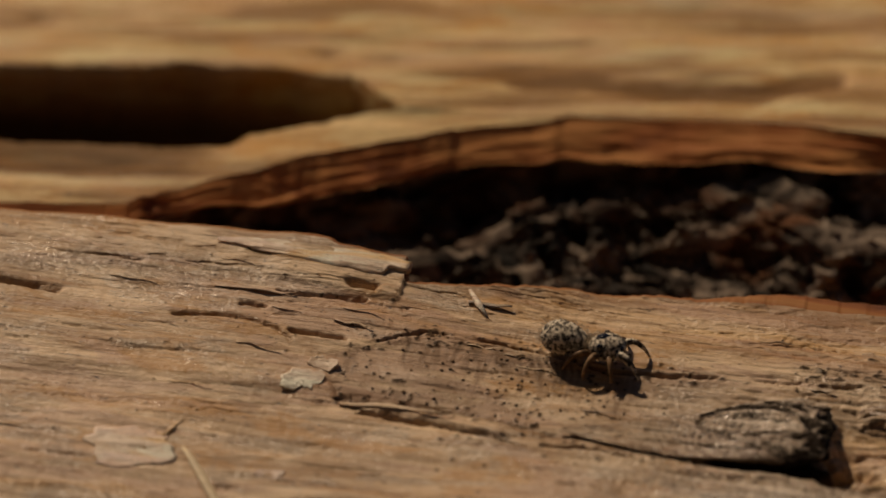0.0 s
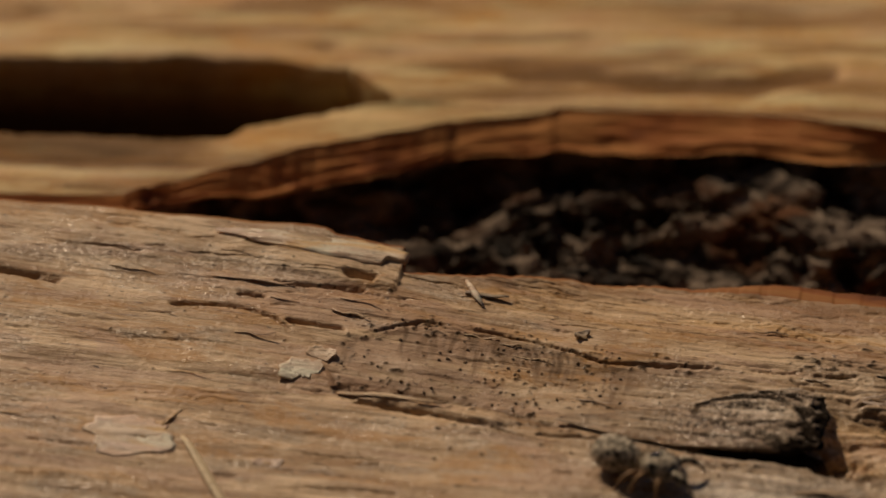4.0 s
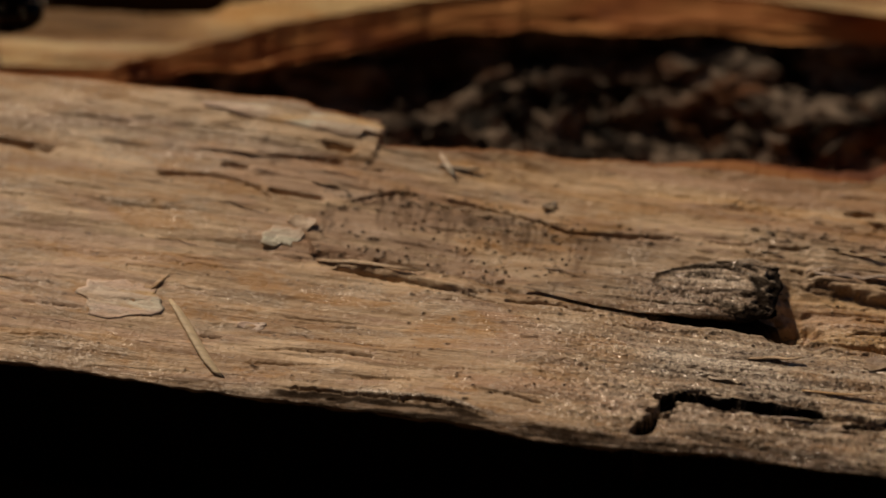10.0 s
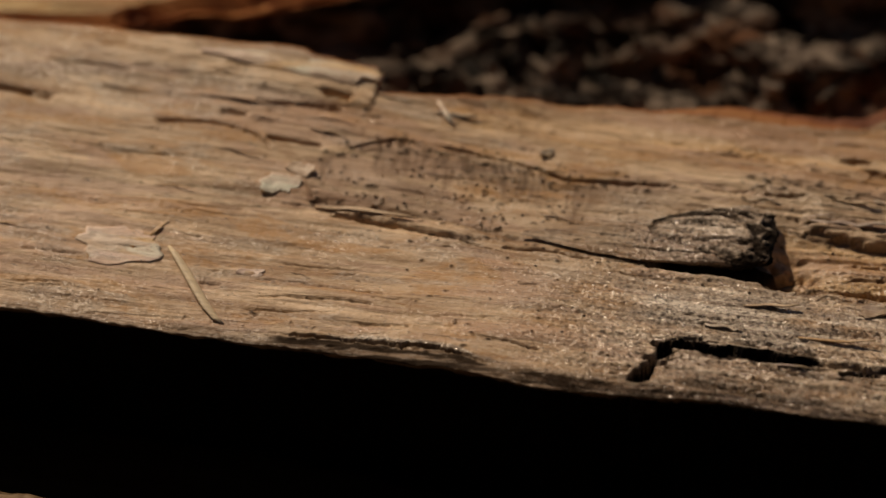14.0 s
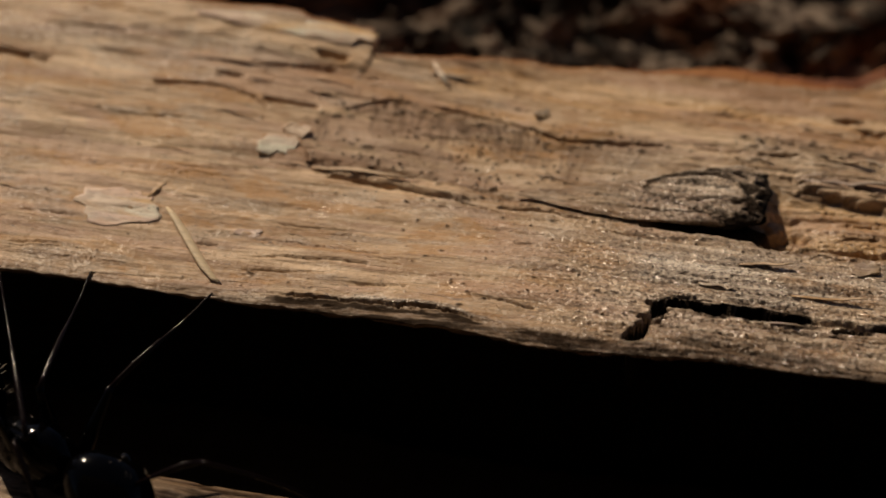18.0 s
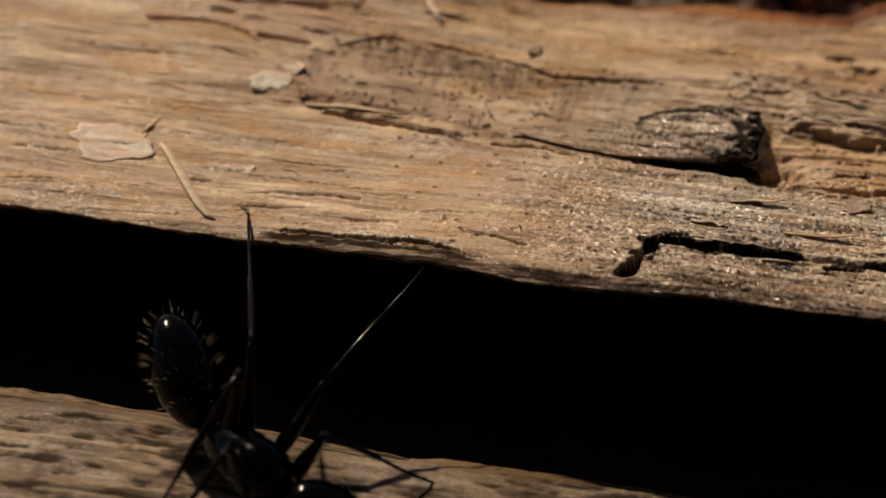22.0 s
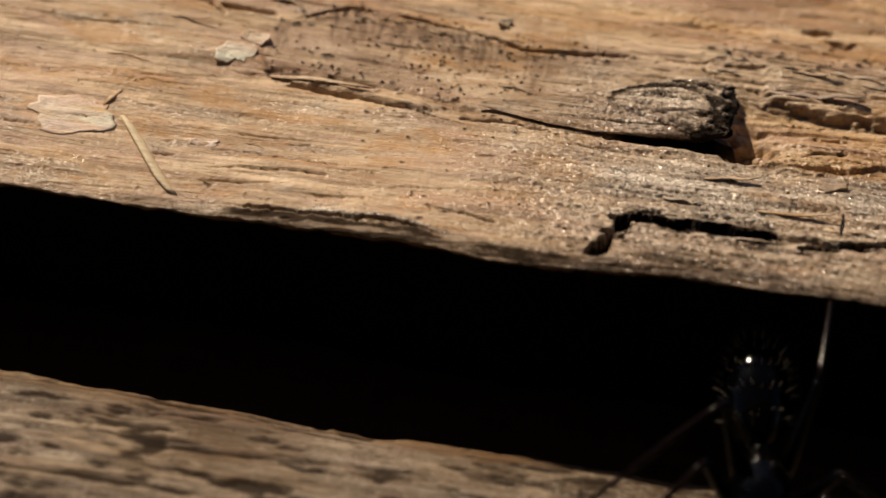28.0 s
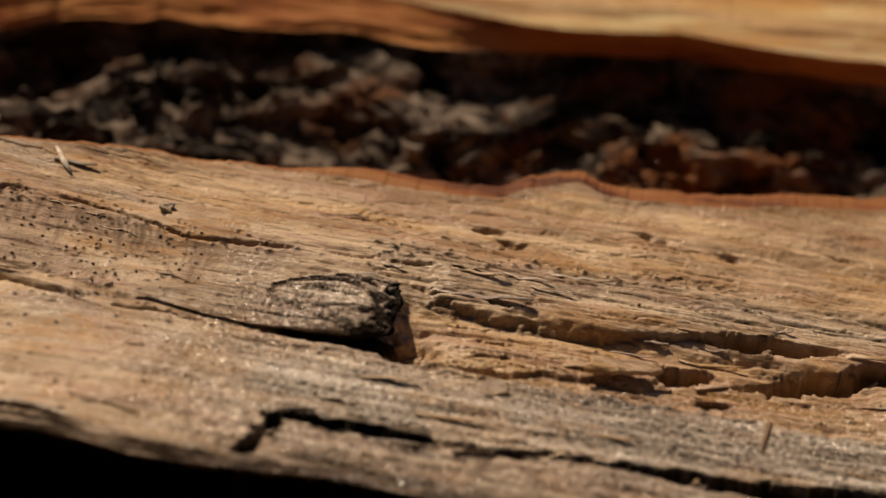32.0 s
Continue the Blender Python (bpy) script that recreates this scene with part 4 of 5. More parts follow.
def knot_part():
    """The grey slab round the knot: it thickens to a broken, overhanging end."""
    n, m = 230, 120
    q = np.linspace(0, 1, n)[None, :]
    a = np.linspace(0, 2 * math.pi, m)[:, None]
    s = 2.4 + 7.85 * q + 0 * a
    mid = along(q, [(0, 0.75), (0.3, 0.95), (0.5, 1.2), (0.77, 1.68), (1, 1.95)])
    wid = along(q, [(0, 0.05), (0.2, 0.5), (0.45, 1.0), (0.7, 1.4), (0.89, 1.55), (1, 1.25)])
    thick = along(q, [(0, 0.01), (0.25, 0.025), (0.45, 0.04), (0.6, 0.1), (0.75, 0.22), (0.89, 0.3), (0.97, 0.27), (1, 0.15)])
    ca, sa = np.cos(a), np.sin(a)
    v = mid + wid * np.sign(ca) * np.abs(ca) ** 0.75
    h = thick * np.sign(sa) * np.abs(sa) ** 0.5
    rag = fnoise(s / 0.45, v / 0.22, 4, 120)
    s = s + 0.45 * smooth(q, 0.9, 1) * fnoise(v / 0.3, h / 0.2, 3, 122)
    warp = v + 0.12 * fnoise(s / 1.2, v / 0.6, 3, 121) + 0.35 * np.sqrt(np.clip(1 - ((s - 8.2) / 2.2) ** 2, 0, 1))
    lines = fnoise(s / 3.0, warp / 0.1, 4, 123, 0.65)
    h = h + (0.035 * lines + 0.015 * rag) * smooth(q, 0.05, 0.4) + 0.12 * smooth(q, 0.85, 1) * rag
    # dark strokes round and through the lens of the knot, and its charred end
    groove = np.zeros(np.shape(s + v))
    jag = 0.16 * fnoise(s / 0.5, v / 0.12, 4, 126)
    for pts, w, k in (([(6.5, 1.7), (6.65, 2.2), (7.2, 2.5), (8.0, 2.62), (9.0, 2.6), (9.6, 2.2)], 0.07, 0.85), ([(6.55, 1.65), (7.0, 1.4), (7.8, 0.95), (8.6, 0.6), (9.15, 0.25)], 0.05, 0.8), ([(9.6, 2.2), (9.95, 1.4), (10.0, 0.8), (9.3, 0.3)], 0.12, 0.95),
                      ([(7.0, 2.05), (8.0, 2.1), (9.2, 1.95)], 0.03, 0.65), ([(7.4, 1.65), (8.4, 1.6), (9.4, 1.4)], 0.03, 0.5), ([(8.0, 1.25), (9.5, 0.95)], 0.035, 0.6), ([(4.2, 0.75), (5.6, 0.75), (7.2, 0.62)], 0.035, 0.6), ([(5.0, 1.25), (6.4, 1.1)], 0.03, 0.5),
                      ([(8.4, 3.0), (9.0, 2.95), (9.7, 2.5)], 0.06, 0.9), ([(8.6, 0.85), (9.2, 0.6)], 0.09, 0.8)):
        groove = np.maximum(groove, k * (1 - smooth(far_from(s, v, pts) + jag, 0.6 * w, 1.7 * w)))
    char = smooth(s - 0.3 * (v - 1.6) + 0.9 * fnoise(s / 0.7, v / 0.2, 4, 127), 9.5, 10.3)
    groove = np.maximum(groove, char * smooth(fnoise(s / 0.3, v / 0.2, 4, 128), -0.35, 0.05))
    h -= 0.1 * groove * (sa > 0)
    z = lift_a(s, v) + 0.04 + 0.08 * smooth(q, 0.4, 0.7) + h
    # the last term blackens the slab's underside, painting in its shade
    dirt_shade = np.clip(1.0 * groove + 0.85 * smooth(-lines, 0.02, 0.3) + 0.5 * char + 1.0 * smooth(-sa, -0.12, 0.1) * smooth(q, 0.5, 0.68), 0, 0.97)
    wear_shade = np.stack([0.3 + 0.4 * smooth(q, 0.25, 0.65) + 0.3 * rag, dirt_shade * (0.5 + 0.5 * smooth(q, 0.3, 0.7)), 0.2 + 0 * dirt_shade, 0 * dirt_shade], -1)
    sheet("knot", np.stack([s, v, z], -1), WOOD, LOG_A, wear_shade, label="grey weathered knot with a broken charred end")


knot_part()


def splinters_on_a():
    """Torn fibres that stand off the grain."""
    rng = random.Random(5)
    spots = [(-7.9, 5.1, 2.6, 0.1), (-4.6, 4.2, 1.2, 0.07), (-0.6, 6.2, 1.4, 0.12), (-2.6, 0.75, 3.4, 0.11), (13.0, 3.2, 3.0, 0.12), (17, 1.2, 2.6, 0.14), (16.0, 5.2, 2.2, 0.1), (22.6, 2.2, 5.6, 0.16), (24.5, 3.6, 3.0, 0.14)]
    spots += [(rng.uniform(9, 27), rng.uniform(-4.8, 5.0), rng.uniform(0.6, 2.4), rng.uniform(0.03, 0.09)) for _ in range(34)]
    spots += [(rng.uniform(-16, 9), rng.uniform(-5, 7), rng.uniform(0.5, 1.6), rng.uniform(0.02, 0.045)) for _ in range(18)]
    mats = (CHIP, GREY_CHIP, CHIP, GREY_CHIP)
    for s, v, ln, r in spots:
        v = max(v, float(np.interp(s, [p[0] for p in LOW_A], [p[1] for p in LOW_A])) + 0.9)
        tilt = rng.uniform(-0.08, 0.08) + (0.3 if ln > 5 else 0)
        up, n = rng.uniform(0.05, 0.22), 7
        pts, rad = [], []
        for i in range(n):
            q = i / (n - 1)
            a, b = s + (q - 0.5) * ln, v + (q - 0.5) * ln * tilt + 0.03 * math.sin(9 * q + s)
            pts.append((a, b, top_a(a, b) + r * 0.3 + up * q * q))
            rad.append(r * (0.35 + 0.65 * math.sin(math.pi * min(1, 0.15 + q * 0.8))) * rng.uniform(0.8, 1.2))
        part("splinter", [tube(pts, rad, 6, 0.35)], mats[rng.randrange(4)], LOG_A)


splinters_on_a()


def shelf_splinter():
    """The long pale splinter along the upper edge, with a blunt broken tip."""
    n, m = 60, 24
    q, a = np.linspace(0, 1, n)[None, :], np.linspace(0, 2 * math.pi, m)[:, None]
    s = -9.6 + 6.25 * q + 0 * a
    ca, sa = np.cos(a), np.sin(a)
    wid = along(q, [(0, 0.05), (0.3, 0.3), (0.6, 0.42), (0.88, 0.45), (0.9, 0.28), (1, 0.24)]) + 0.05 * fnoise(s / 0.5, s * 0, 3, 150)
    v = 0.08 * fnoise(s / 0.6, s * 0, 3, 154) + along(q, [(0, 7.1), (0.5, 6.95), (0.88, 6.95), (0.9, 7.1), (1, 7.08)]) + wid * np.sign(ca) * np.abs(ca) ** 0.6
    s = s + 0.14 * smooth(q, 0.9, 1) * fnoise(v / 0.12, sa, 3, 152)
    z = lift_a(s, v) + 0.10 + 0.06 * fnoise(s / 0.8, v / 0.25, 3, 153) + along(q, [(0, 0.02), (0.4, 0.08), (1, 0.13)]) * np.sign(sa) * np.abs(sa) ** 0.6 + 0.05 * fnoise(s / 1.5, v / 0.1, 3, 151)
    sheet("splinter", np.stack([s, v, z], -1), FLAKE, LOG_A, label="long pale clean splinter with a blunt tip")


shelf_splinter()


def lying(name, label, category, pts, radii, material, sides=8, flat=1.0, lift=0.0):
    """A thin thing that lies on log A along a few places."""
    ob = part(name, [tube([(s, v, top_a(s, v) + radii[i] * flat + lift) for i, (s, v) in enumerate(pts)], radii, sides, flat)], material)
    ob.matrix_world = FRAME_A
    return tagged(ob, label, category)


lying("straw", "short bent piece of pale yellow straw lying on the log", "straw", [(-8.5, -1.85), (-8.2, -2.2), (-7.7, -2.85), (-7.25, -3.48), (-6.75, -4.15), (-6.35, -4.6), (-6.05, -4.75)],
      [0.06, 0.12, 0.15, 0.155, 0.15, 0.11, 0.03], STRAW, 10, 0.45, -0.01)
lying("wood_sliver", "thin dark brown sliver standing across the grey grain", "sliver", [(22.15, 0.15), (22.08, -0.4), (22.0, -1.0), (21.95, -1.65)], [0.05, 0.09, 0.08, 0.03], SLIVER, 6, 0.6)
lying("wood_sliver", "tiny brown sliver beside a pale flake of wood", "sliver", [(-8.8, -0.75), (-9.0, -1.2), (-9.25, -1.7)], [0.06, 0.1, 0.04], CHIP, 6, 0.4)
lying("wood_sliver", "pale splinter lying across the edge of the shelf", "sliver", [(-1.35, 6.75), (-0.95, 6.1), (-0.6, 5.6)], [0.06, 0.13, 0.04], FLAKE, 6, 0.5, 0.05)


def flake(name, label, cs, cv, rx, ry, turn, thick, lift, curl, seed, material):
    """A thin curled chip with an uneven outline, lying on log A."""
    n, m = 14, 30
    r = np.linspace(0, 1, n)[:, None]
    a = np.linspace(0, 2 * math.pi, m)[None, :]
    a = np.where(np.isclose(a, 2 * math.pi), 0, a)
    rnd = random.Random(seed)
    corners = [rnd.uniform(0.4, 1.35) for _ in range(8)]
    edge = np.interp(a, np.linspace(0, 2 * math.pi, 9), corners + corners[:1]) + 0.3 * fnoise(np.cos(a) * 6, np.sin(a) * 6, 3, seed)
    x, y = r * rx * edge * np.cos(a), r * ry * edge * np.sin(a)
    c, s_ = math.cos(radians(turn)), math.sin(radians(turn))
    s, v = cs + x * c - y * s_, cv + x * s_ + y * c
    z = top_a(s, v)
    z = 0.5 * z + 0.5 * lift_a(s, v) + lift + curl * ((x / rx) ** 2 + 0.6 * y / ry * r) + 0.03 * fnoise(s / 0.3, v / 0.2, 3, seed + 1)
    top, low = np.stack([s, v, z + thick], -1), np.stack([s, v, z - 0.04 * r + 0 * z], -1)
    grid = np.concatenate([top, low[::-1]])
    ob = sheet(name, grid, material, caps=False, place=FRAME_A)
    return tagged(ob, label, "wood flake")


flake("wood_flake", "small cream-coloured torn flake standing on the log", -5.5, 1.5, 0.75, 0.5, 35, 0.02, 0.015, 0.06, 130, FLAKE)
flake("wood_flake", "small cream-coloured torn flake standing on the log", -5.1, 2.35, 0.5, 0.3, -20, 0.02, 0.015, 0.08, 131, FLAKE)
flake("wood_flake", "thin pale papery flake lying flat on the log", -10.1, -2.1, 1.5, 0.75, 8, 0.015, 0.045, 0.02, 133, FLAKE)
flake("wood_flake", "tiny grey crumb of wood on the ridge", 2.65, 4.95, 0.26, 0.17, 40, 0.08, 0.04, 0.08, 136, GREY_CHIP)
flake("wood_flake", "small pale chip fast in the grain", -5.6, -2.5, 0.45, 0.16, 5, 0.012, 0.01, 0.03, 139, FLAKE)
flake("wood_flake", "broad pale chip with a broken edge above a torn pocket", 17.4, 1.05, 1.25, 0.34, 4, 0.12, 0.16, 0.05, 142, CHIP)
flake("wood_flake", "short grey chip half loose beside a crack", 13.6, -1.2, 0.55, 0.26, 10, 0.08, 0.08, 0.05, 145, GREY_CHIP)


def crumbs():
    """Dark grains of dirt, one by one, where they are thickest."""
    rng = random.Random(9)
    shapes = [piece_data("dirt_grain", [ball((0, 0, 0), (0.06, 0.045, 0.035), (0, 0, 40 * i), 7, 5, lambda x, a, i=i: 1 + 0.3 * math.sin(3 * a + i + 4 * x))], SLIVER if i % 2 else CRUMB) for i in range(4)]
    for _ in range(110):
        s, v = (rng.gauss(0, 2.4), rng.uniform(0.9, 4.4)) if rng.random() < 0.5 else (rng.uniform(3, 25), rng.uniform(-5, 4.5))
        ob = new("dirt_grain", shapes[rng.randrange(4)])
        ob.parent = LOG_A
        ob.matrix_basis = pose(s * MM, v * MM, (top_a(s, v) + 0.01) * MM, 0, 0, rng.uniform(0, 360))


crumbs()


def bark_scales():
    """Ragged plates of bark that stand out of the rough side of the log behind."""
    rng = random.Random(21)
    grid = BARK_PLACES[0]
    rows, cols = grid.shape[:2]
    first, last = int(cols * 0.06), int(cols * 0.94)
    for n in range(170):
        i, j = rng.randrange(int(rows * (0.14 if n % 3 == 0 else 0.26)), int(rows * 0.88)), rng.randrange(first, last)
        x, y, z = grid[i, j]
        if not -4 < x < 31:
            continue
        a, b, c = rng.uniform(0.5, 1.9), rng.uniform(0.3, 0.8), rng.uniform(0.08, 0.24)
        pts, faces = ball((0, 0, 0), (1, 1, 1), (0, 0, 0), 20, 12)
        p = np.array([tuple(q) for q in pts])
        r = 1 + 0.55 * fnoise(p[:, 0] * 1.6 + n, p[:, 1] * 1.6 + p[:, 2] * 2.3, 2, n) + 0.6 * fnoise(p[:, 0] * 4.5, p[:, 1] * 4.5 + p[:, 2] * 5 + n, 3, n + 3)
        p = p * r[:, None] * (a, b, c)
        turn = Euler([radians(q) for q in (rng.uniform(10, 70), rng.uniform(-25, 25), rng.uniform(-35, 35))]).to_matrix()
        part("bark_scale", [([Vector((x, y, z - 0.2)) + turn @ Vector(q) for q in p], faces)], BARK, LOG_C)


bark_scales()

# ---- the animals ----
def shell_material(name, color, rough, bump, spec=0.5):
    k = Mat(name)
    n = k.noise(14000, 14000, 14000, 3)
    w = k.noise(900, 900, 900, 3)
    k.b.inputs["IOR"].default_value = 1.3
    return k.done(k.mix(w, color, tuple(c * 2.2 for c in color)), k.span(n, 0.3, 0.7, rough * 0.7, rough * 1.4), k.bump(n, bump, 0.7, k.bump(k.noise(3400, 3400, 3400, 3), 0.000012, 0.6)), spec)


ANT_BLACK = shell_material("ant_shell", (0.0006, 0.0005, 0.0005), 0.1, 0.000003, 0.4)
ANT_LEG = shell_material("ant_leg_shell", (0.004, 0.002, 0.0015), 0.16, 0.000008, 0.35)
HAIR = plain("pale_hair", (0.52, 0.44, 0.34), 0.35, 0.6)
EYE = plain("dark_eye", (0.004, 0.004, 0.005), 0.08, 0.8)


def fur_material():
    k = Mat("speckled_fur")
    a, b = k.noise(8000, 8000, 8000, 3, 0.6), k.noise(2600, 2600, 2600, 4, 0.6, 0.4)
    c = k.ramp(a, (0.38, (0.01, 0.008, 0.006)), (0.46, (0.12, 0.095, 0.07)), (0.53, (0.8, 0.7, 0.55)))
    c = k.mix(k.span(b, 0.53, 0.6, 0, 0.8), c, (0.014, 0.01, 0.008))
    return k.done(c, 0.75, k.bump(a, 0.00005, 1.0), 0.4)


FUR = fur_material()
SPIDER_LEG = plain("banded_leg", (0.34, 0.19, 0.085), 0.6, 0.4, (4200, 4200, 0.15))

FEMUR, SHIN = (2.7, 3.0, 3.8), (4.4, 5.3, 7.0)
# hips and resting feet in the ant's own frame: x ahead, z up
HIPS = [(1.15, 0.4, -0.75), (0.2, 0.5, -0.8), (-0.75, 0.45, -0.7)]
FEET = [(3.6, 4.0), (0.4, 6.0), (-4.2, 5.2)]
NECK, WAIST = Vector((1.75, 0, 0.0)), Vector((-1.95, 0, -0.45))


def bristles(centre, radii, count, seed, length, where, thick=0.0075, sweep=-0.35):
    rng = random.Random(seed)
    out = []
    while len(out) < count:
        d = Vector((rng.gauss(0, 1), rng.gauss(0, 1), rng.gauss(0, 1))).normalized()
        if not where(d):
            continue
        p = Vector(centre) + Vector((d.x * radii[0], d.y * radii[1], d.z * radii[2])) * 0.98
        n = Vector((d.x / radii[0], d.y / radii[1], d.z / radii[2])).normalized() + Vector((sweep, 0, 0))
        ln = length * rng.uniform(0.6, 1.2)
        out.append(tube([p, p + n * ln * 0.6, p + n * ln + Vector((-0.06, 0, 0))], [thick, 0.8 * thick, 0.3 * thick], 3))
    return out


def bow(pts, sides=22, steps=7, flat=1.0):
    """A smooth body through a few rings (x, y, z, radius); flat squeezes it sideways."""
    ring = [Vector(p) for p in pts]
    ring = [2 * ring[0] - ring[1]] + ring + [2 * ring[-1] - ring[-2]]
    line = []
    for a, b, c, d in zip(ring, ring[1:], ring[2:], ring[3:]):
        for i in range(steps):
            u = i / steps
            line.append(0.5 * (2 * b + (c - a) * u + (2 * a - 5 * b + 4 * c - d) * u * u + (3 * b - a - 3 * c + d) * u**3))
    line.append(ring[-2])
    return tube([p.xyz for p in line], [max(p.w, 0.02) for p in line], sides, 1.0 / flat)


def make_ant(label):
    thing = tagged(new("ant"), label, "ant", "ants on the logs")
    # the head, from the neck forward
    head_shape = lambda x, a: 1.0 + 0.12 * x * (1 if x < 0 else -1) - 0.2 * max(0, x) ** 2
    head = part("head", [ball((1.4, 0, -0.4), (1.75, 1.3, 1.2), (0, 52, 0), 36, 26, head_shape), tube([(-0.25, 0, 0.0), (0.1, 0, 0.05), (0.6, 0, 0.1)], [0.2, 0.24, 0.4], 14)], ANT_BLACK, thing)
    for side in (1, -1):
        part("eye", [ball((1.2, side * 1.16, 0.1), (0.22, 0.13, 0.2), (0, 30, 0), 14, 10)], EYE, head)
        part("mandible", [tube([(2.2, side * 0.38, -1.55), (2.45, side * 0.45, -1.95), (2.4, side * 0.22, -2.3), (2.25, side * 0.02, -2.42)], [0.22, 0.23, 0.15, 0.03], 8, 0.6)], ANT_LEG, head)
    part("head_hairs", bristles((1.3, 0, -0.3), (1.5, 1.2, 1.2), 34, 2, 0.2, lambda d: d.x > 0.0), HAIR, head, "short pale bristles")
    # the arched thorax, with a seam behind the shoulders
    body = part("thorax", [bow([(1.85, 0, 0.0, 0.22), (1.55, 0, 0.02, 0.5), (1.0, 0, 0.12, 0.86), (0.45, 0, 0.2, 0.95), (0.12, 0, 0.2, 0.88), (-0.1, 0, 0.14, 0.9), (-0.7, 0, -0.02, 0.8), (-1.25, 0, -0.25, 0.58), (-1.6, 0, -0.4, 0.25)], 26, 7, 0.82)], ANT_BLACK, thing)
    part("thorax_hairs", bristles((0.2, 0, 0.05), (1.5, 0.8, 1.0), 46, 6, 0.2, lambda d: d.z > -0.3), HAIR, body, "short pale bristles")
    for i, (x, y, z) in enumerate(HIPS):
        for side in (1, -1):
            part("coxa", [bow([(x + 0.05, side * y * 0.6, z + 0.75, 0.22), (x + 0.03, side * y * 0.8, z + 0.4, 0.38), (x, side * y, z + 0.05, 0.33), (x - 0.02, side * (y + 0.1), z - 0.12, 0.17)], 12, 4)], ANT_BLACK, body)
    part("petiole", [tube([(-1.5, 0, -0.4), (-1.7, 0, -0.45), (-2.1, 0, -0.45)], [0.24, 0.19, 0.2], 12), ball((-1.75, 0, -0.1), (0.18, 0.4, 0.5), (0, 10, 0), 16, 12)], ANT_BLACK, thing)
    # the gaster, from the waist back: overlapping plates
    plates = lambda x, a: 1.0 + 0.08 * x + 0.035 * sum(max(0.0, 1 - (c - x) / 0.4) * smooth(c - x, -0.02, 0.02) for c in (0.5, 0.08, -0.32, -0.66)) * (1 - x * x)
    gaster = part("gaster", [ball((-1.95, 0, 0.1), (1.85, 1.0, 1.04), (0, 0, 0), 40, 70, lambda x, a: float(plates(x, a)))], ANT_BLACK, thing, "glossy black rounded abdomen")
    fringe = []
    rng = random.Random(4)
    for c, count in ((0.5, 20), (0.08, 26), (-0.32, 26), (-0.66, 22), (-0.9, 12)):
        for q in range(count):
            x, a = c + rng.uniform(-0.07, 0.07), 2 * math.pi * (q + rng.uniform(-0.3, 0.3)) / count
            g = math.sqrt(1 - x * x)
            d = Vector((x, g * math.cos(a), g * math.sin(a)))
            foot = Vector((-1.95 + d.x * 1.85, d.y * 1.03, 0.1 + d.z * 1.07))
            tip = foot + (Vector((d.x * 0.5 - 0.4, d.y, d.z)).normalized()) * rng.uniform(0.24, 0.42)
            fringe.append(tube([foot, (foot + tip) / 2 + Vector((-0.01, 0, 0)), tip], [0.0075, 0.006, 0.002], 3))
    part("bristle_fringe", fringe, HAIR, gaster, "fringe of pale golden bristles")
    legs = []
    for side in (1, -1):
        for i in range(3):
            thigh, shank = FEMUR[i], SHIN[i]
            u = shank / 6.2
            leg = part("leg", [bow([(-0.05, 0, 0, 0.1), (0.25, 0, 0.02, 0.2), (0.35 * thigh, 0, 0.06, 0.28), (0.7 * thigh, 0, 0.03, 0.2), (thigh, 0, 0, 0.13)], 12, 4)], ANT_BLACK, thing)
            bend = [(u * x, 0, z) for x, z in ((0, 0), (0.5, 0.03), (1.6, 0.06), (3.0, 0.03), (3.12, 0.02), (4.2, -0.04), (5.2, -0.05), (5.7, 0.0), (6.2, 0))]
            spurs = [tube([(u * x, 0, -0.05), (u * x + 0.16, 0.06 * (-1) ** n, -0.2)], [0.012, 0.003], 3) for n, x in enumerate((0.8, 1.2, 1.6, 2.0, 2.4, 2.8, 3.4, 4.0, 4.6))]
            shin = part("shin", [tube(bend, [0.09, 0.1, 0.11, 0.09, 0.06, 0.055, 0.05, 0.05, 0.03], 8), tube([(3.0 * u, 0, -0.02), (3.0 * u + 0.25, 0.03, -0.22)], [0.03, 0.006], 5), tube([(shank - 0.1, 0, 0), (shank + 0.06, 0.12, -0.06)], [0.035, 0.006], 4), tube([(shank - 0.1, 0, 0), (shank + 0.06, -0.12, -0.06)], [0.035, 0.006], 4)] + spurs, ANT_LEG, leg)
            legs.append((i, side, leg, shin))
    feelers = []
    for side in (1, -1):
        scape = part("antenna", [tube([(0, 0, 0), (0.9, 0, 0.12), (1.8, 0, 0.14), (2.35, 0, 0)], [0.06, 0.08, 0.095, 0.08], 8)], ANT_LEG, thing)
        n = 11
        pts = [(3.6 * q / n, 0, -0.8 * (q / n) ** 2) for q in range(n + 1)]
        whip = part("antenna_whip", [tube([tuple((pts[q // 2][c] + pts[(q + 1) // 2][c]) / 2 for c in range(3)) for q in range(2 * n + 1)], [0.058 if q % 2 == 0 else 0.08 for q in range(2 * n)] + [0.02], 7)], ANT_LEG, scape)
        feelers.append((side, scape, whip))
    return thing, legs, feelers, head, gaster


ANT_ONE = make_ant("glossy black ant with a bristly abdomen walking over the pale log")
ANT_TWO = make_ant("glossy black ant with a bristly abdomen climbing in the dark gap")

SPIDER_LEGS = [(0.5, 66, 0.85, 0.2), (0.3, 25, 0.72, 0.1), (0.05, -20, 0.72, 0.1), (-0.15, -58, 0.85, 0.1)]


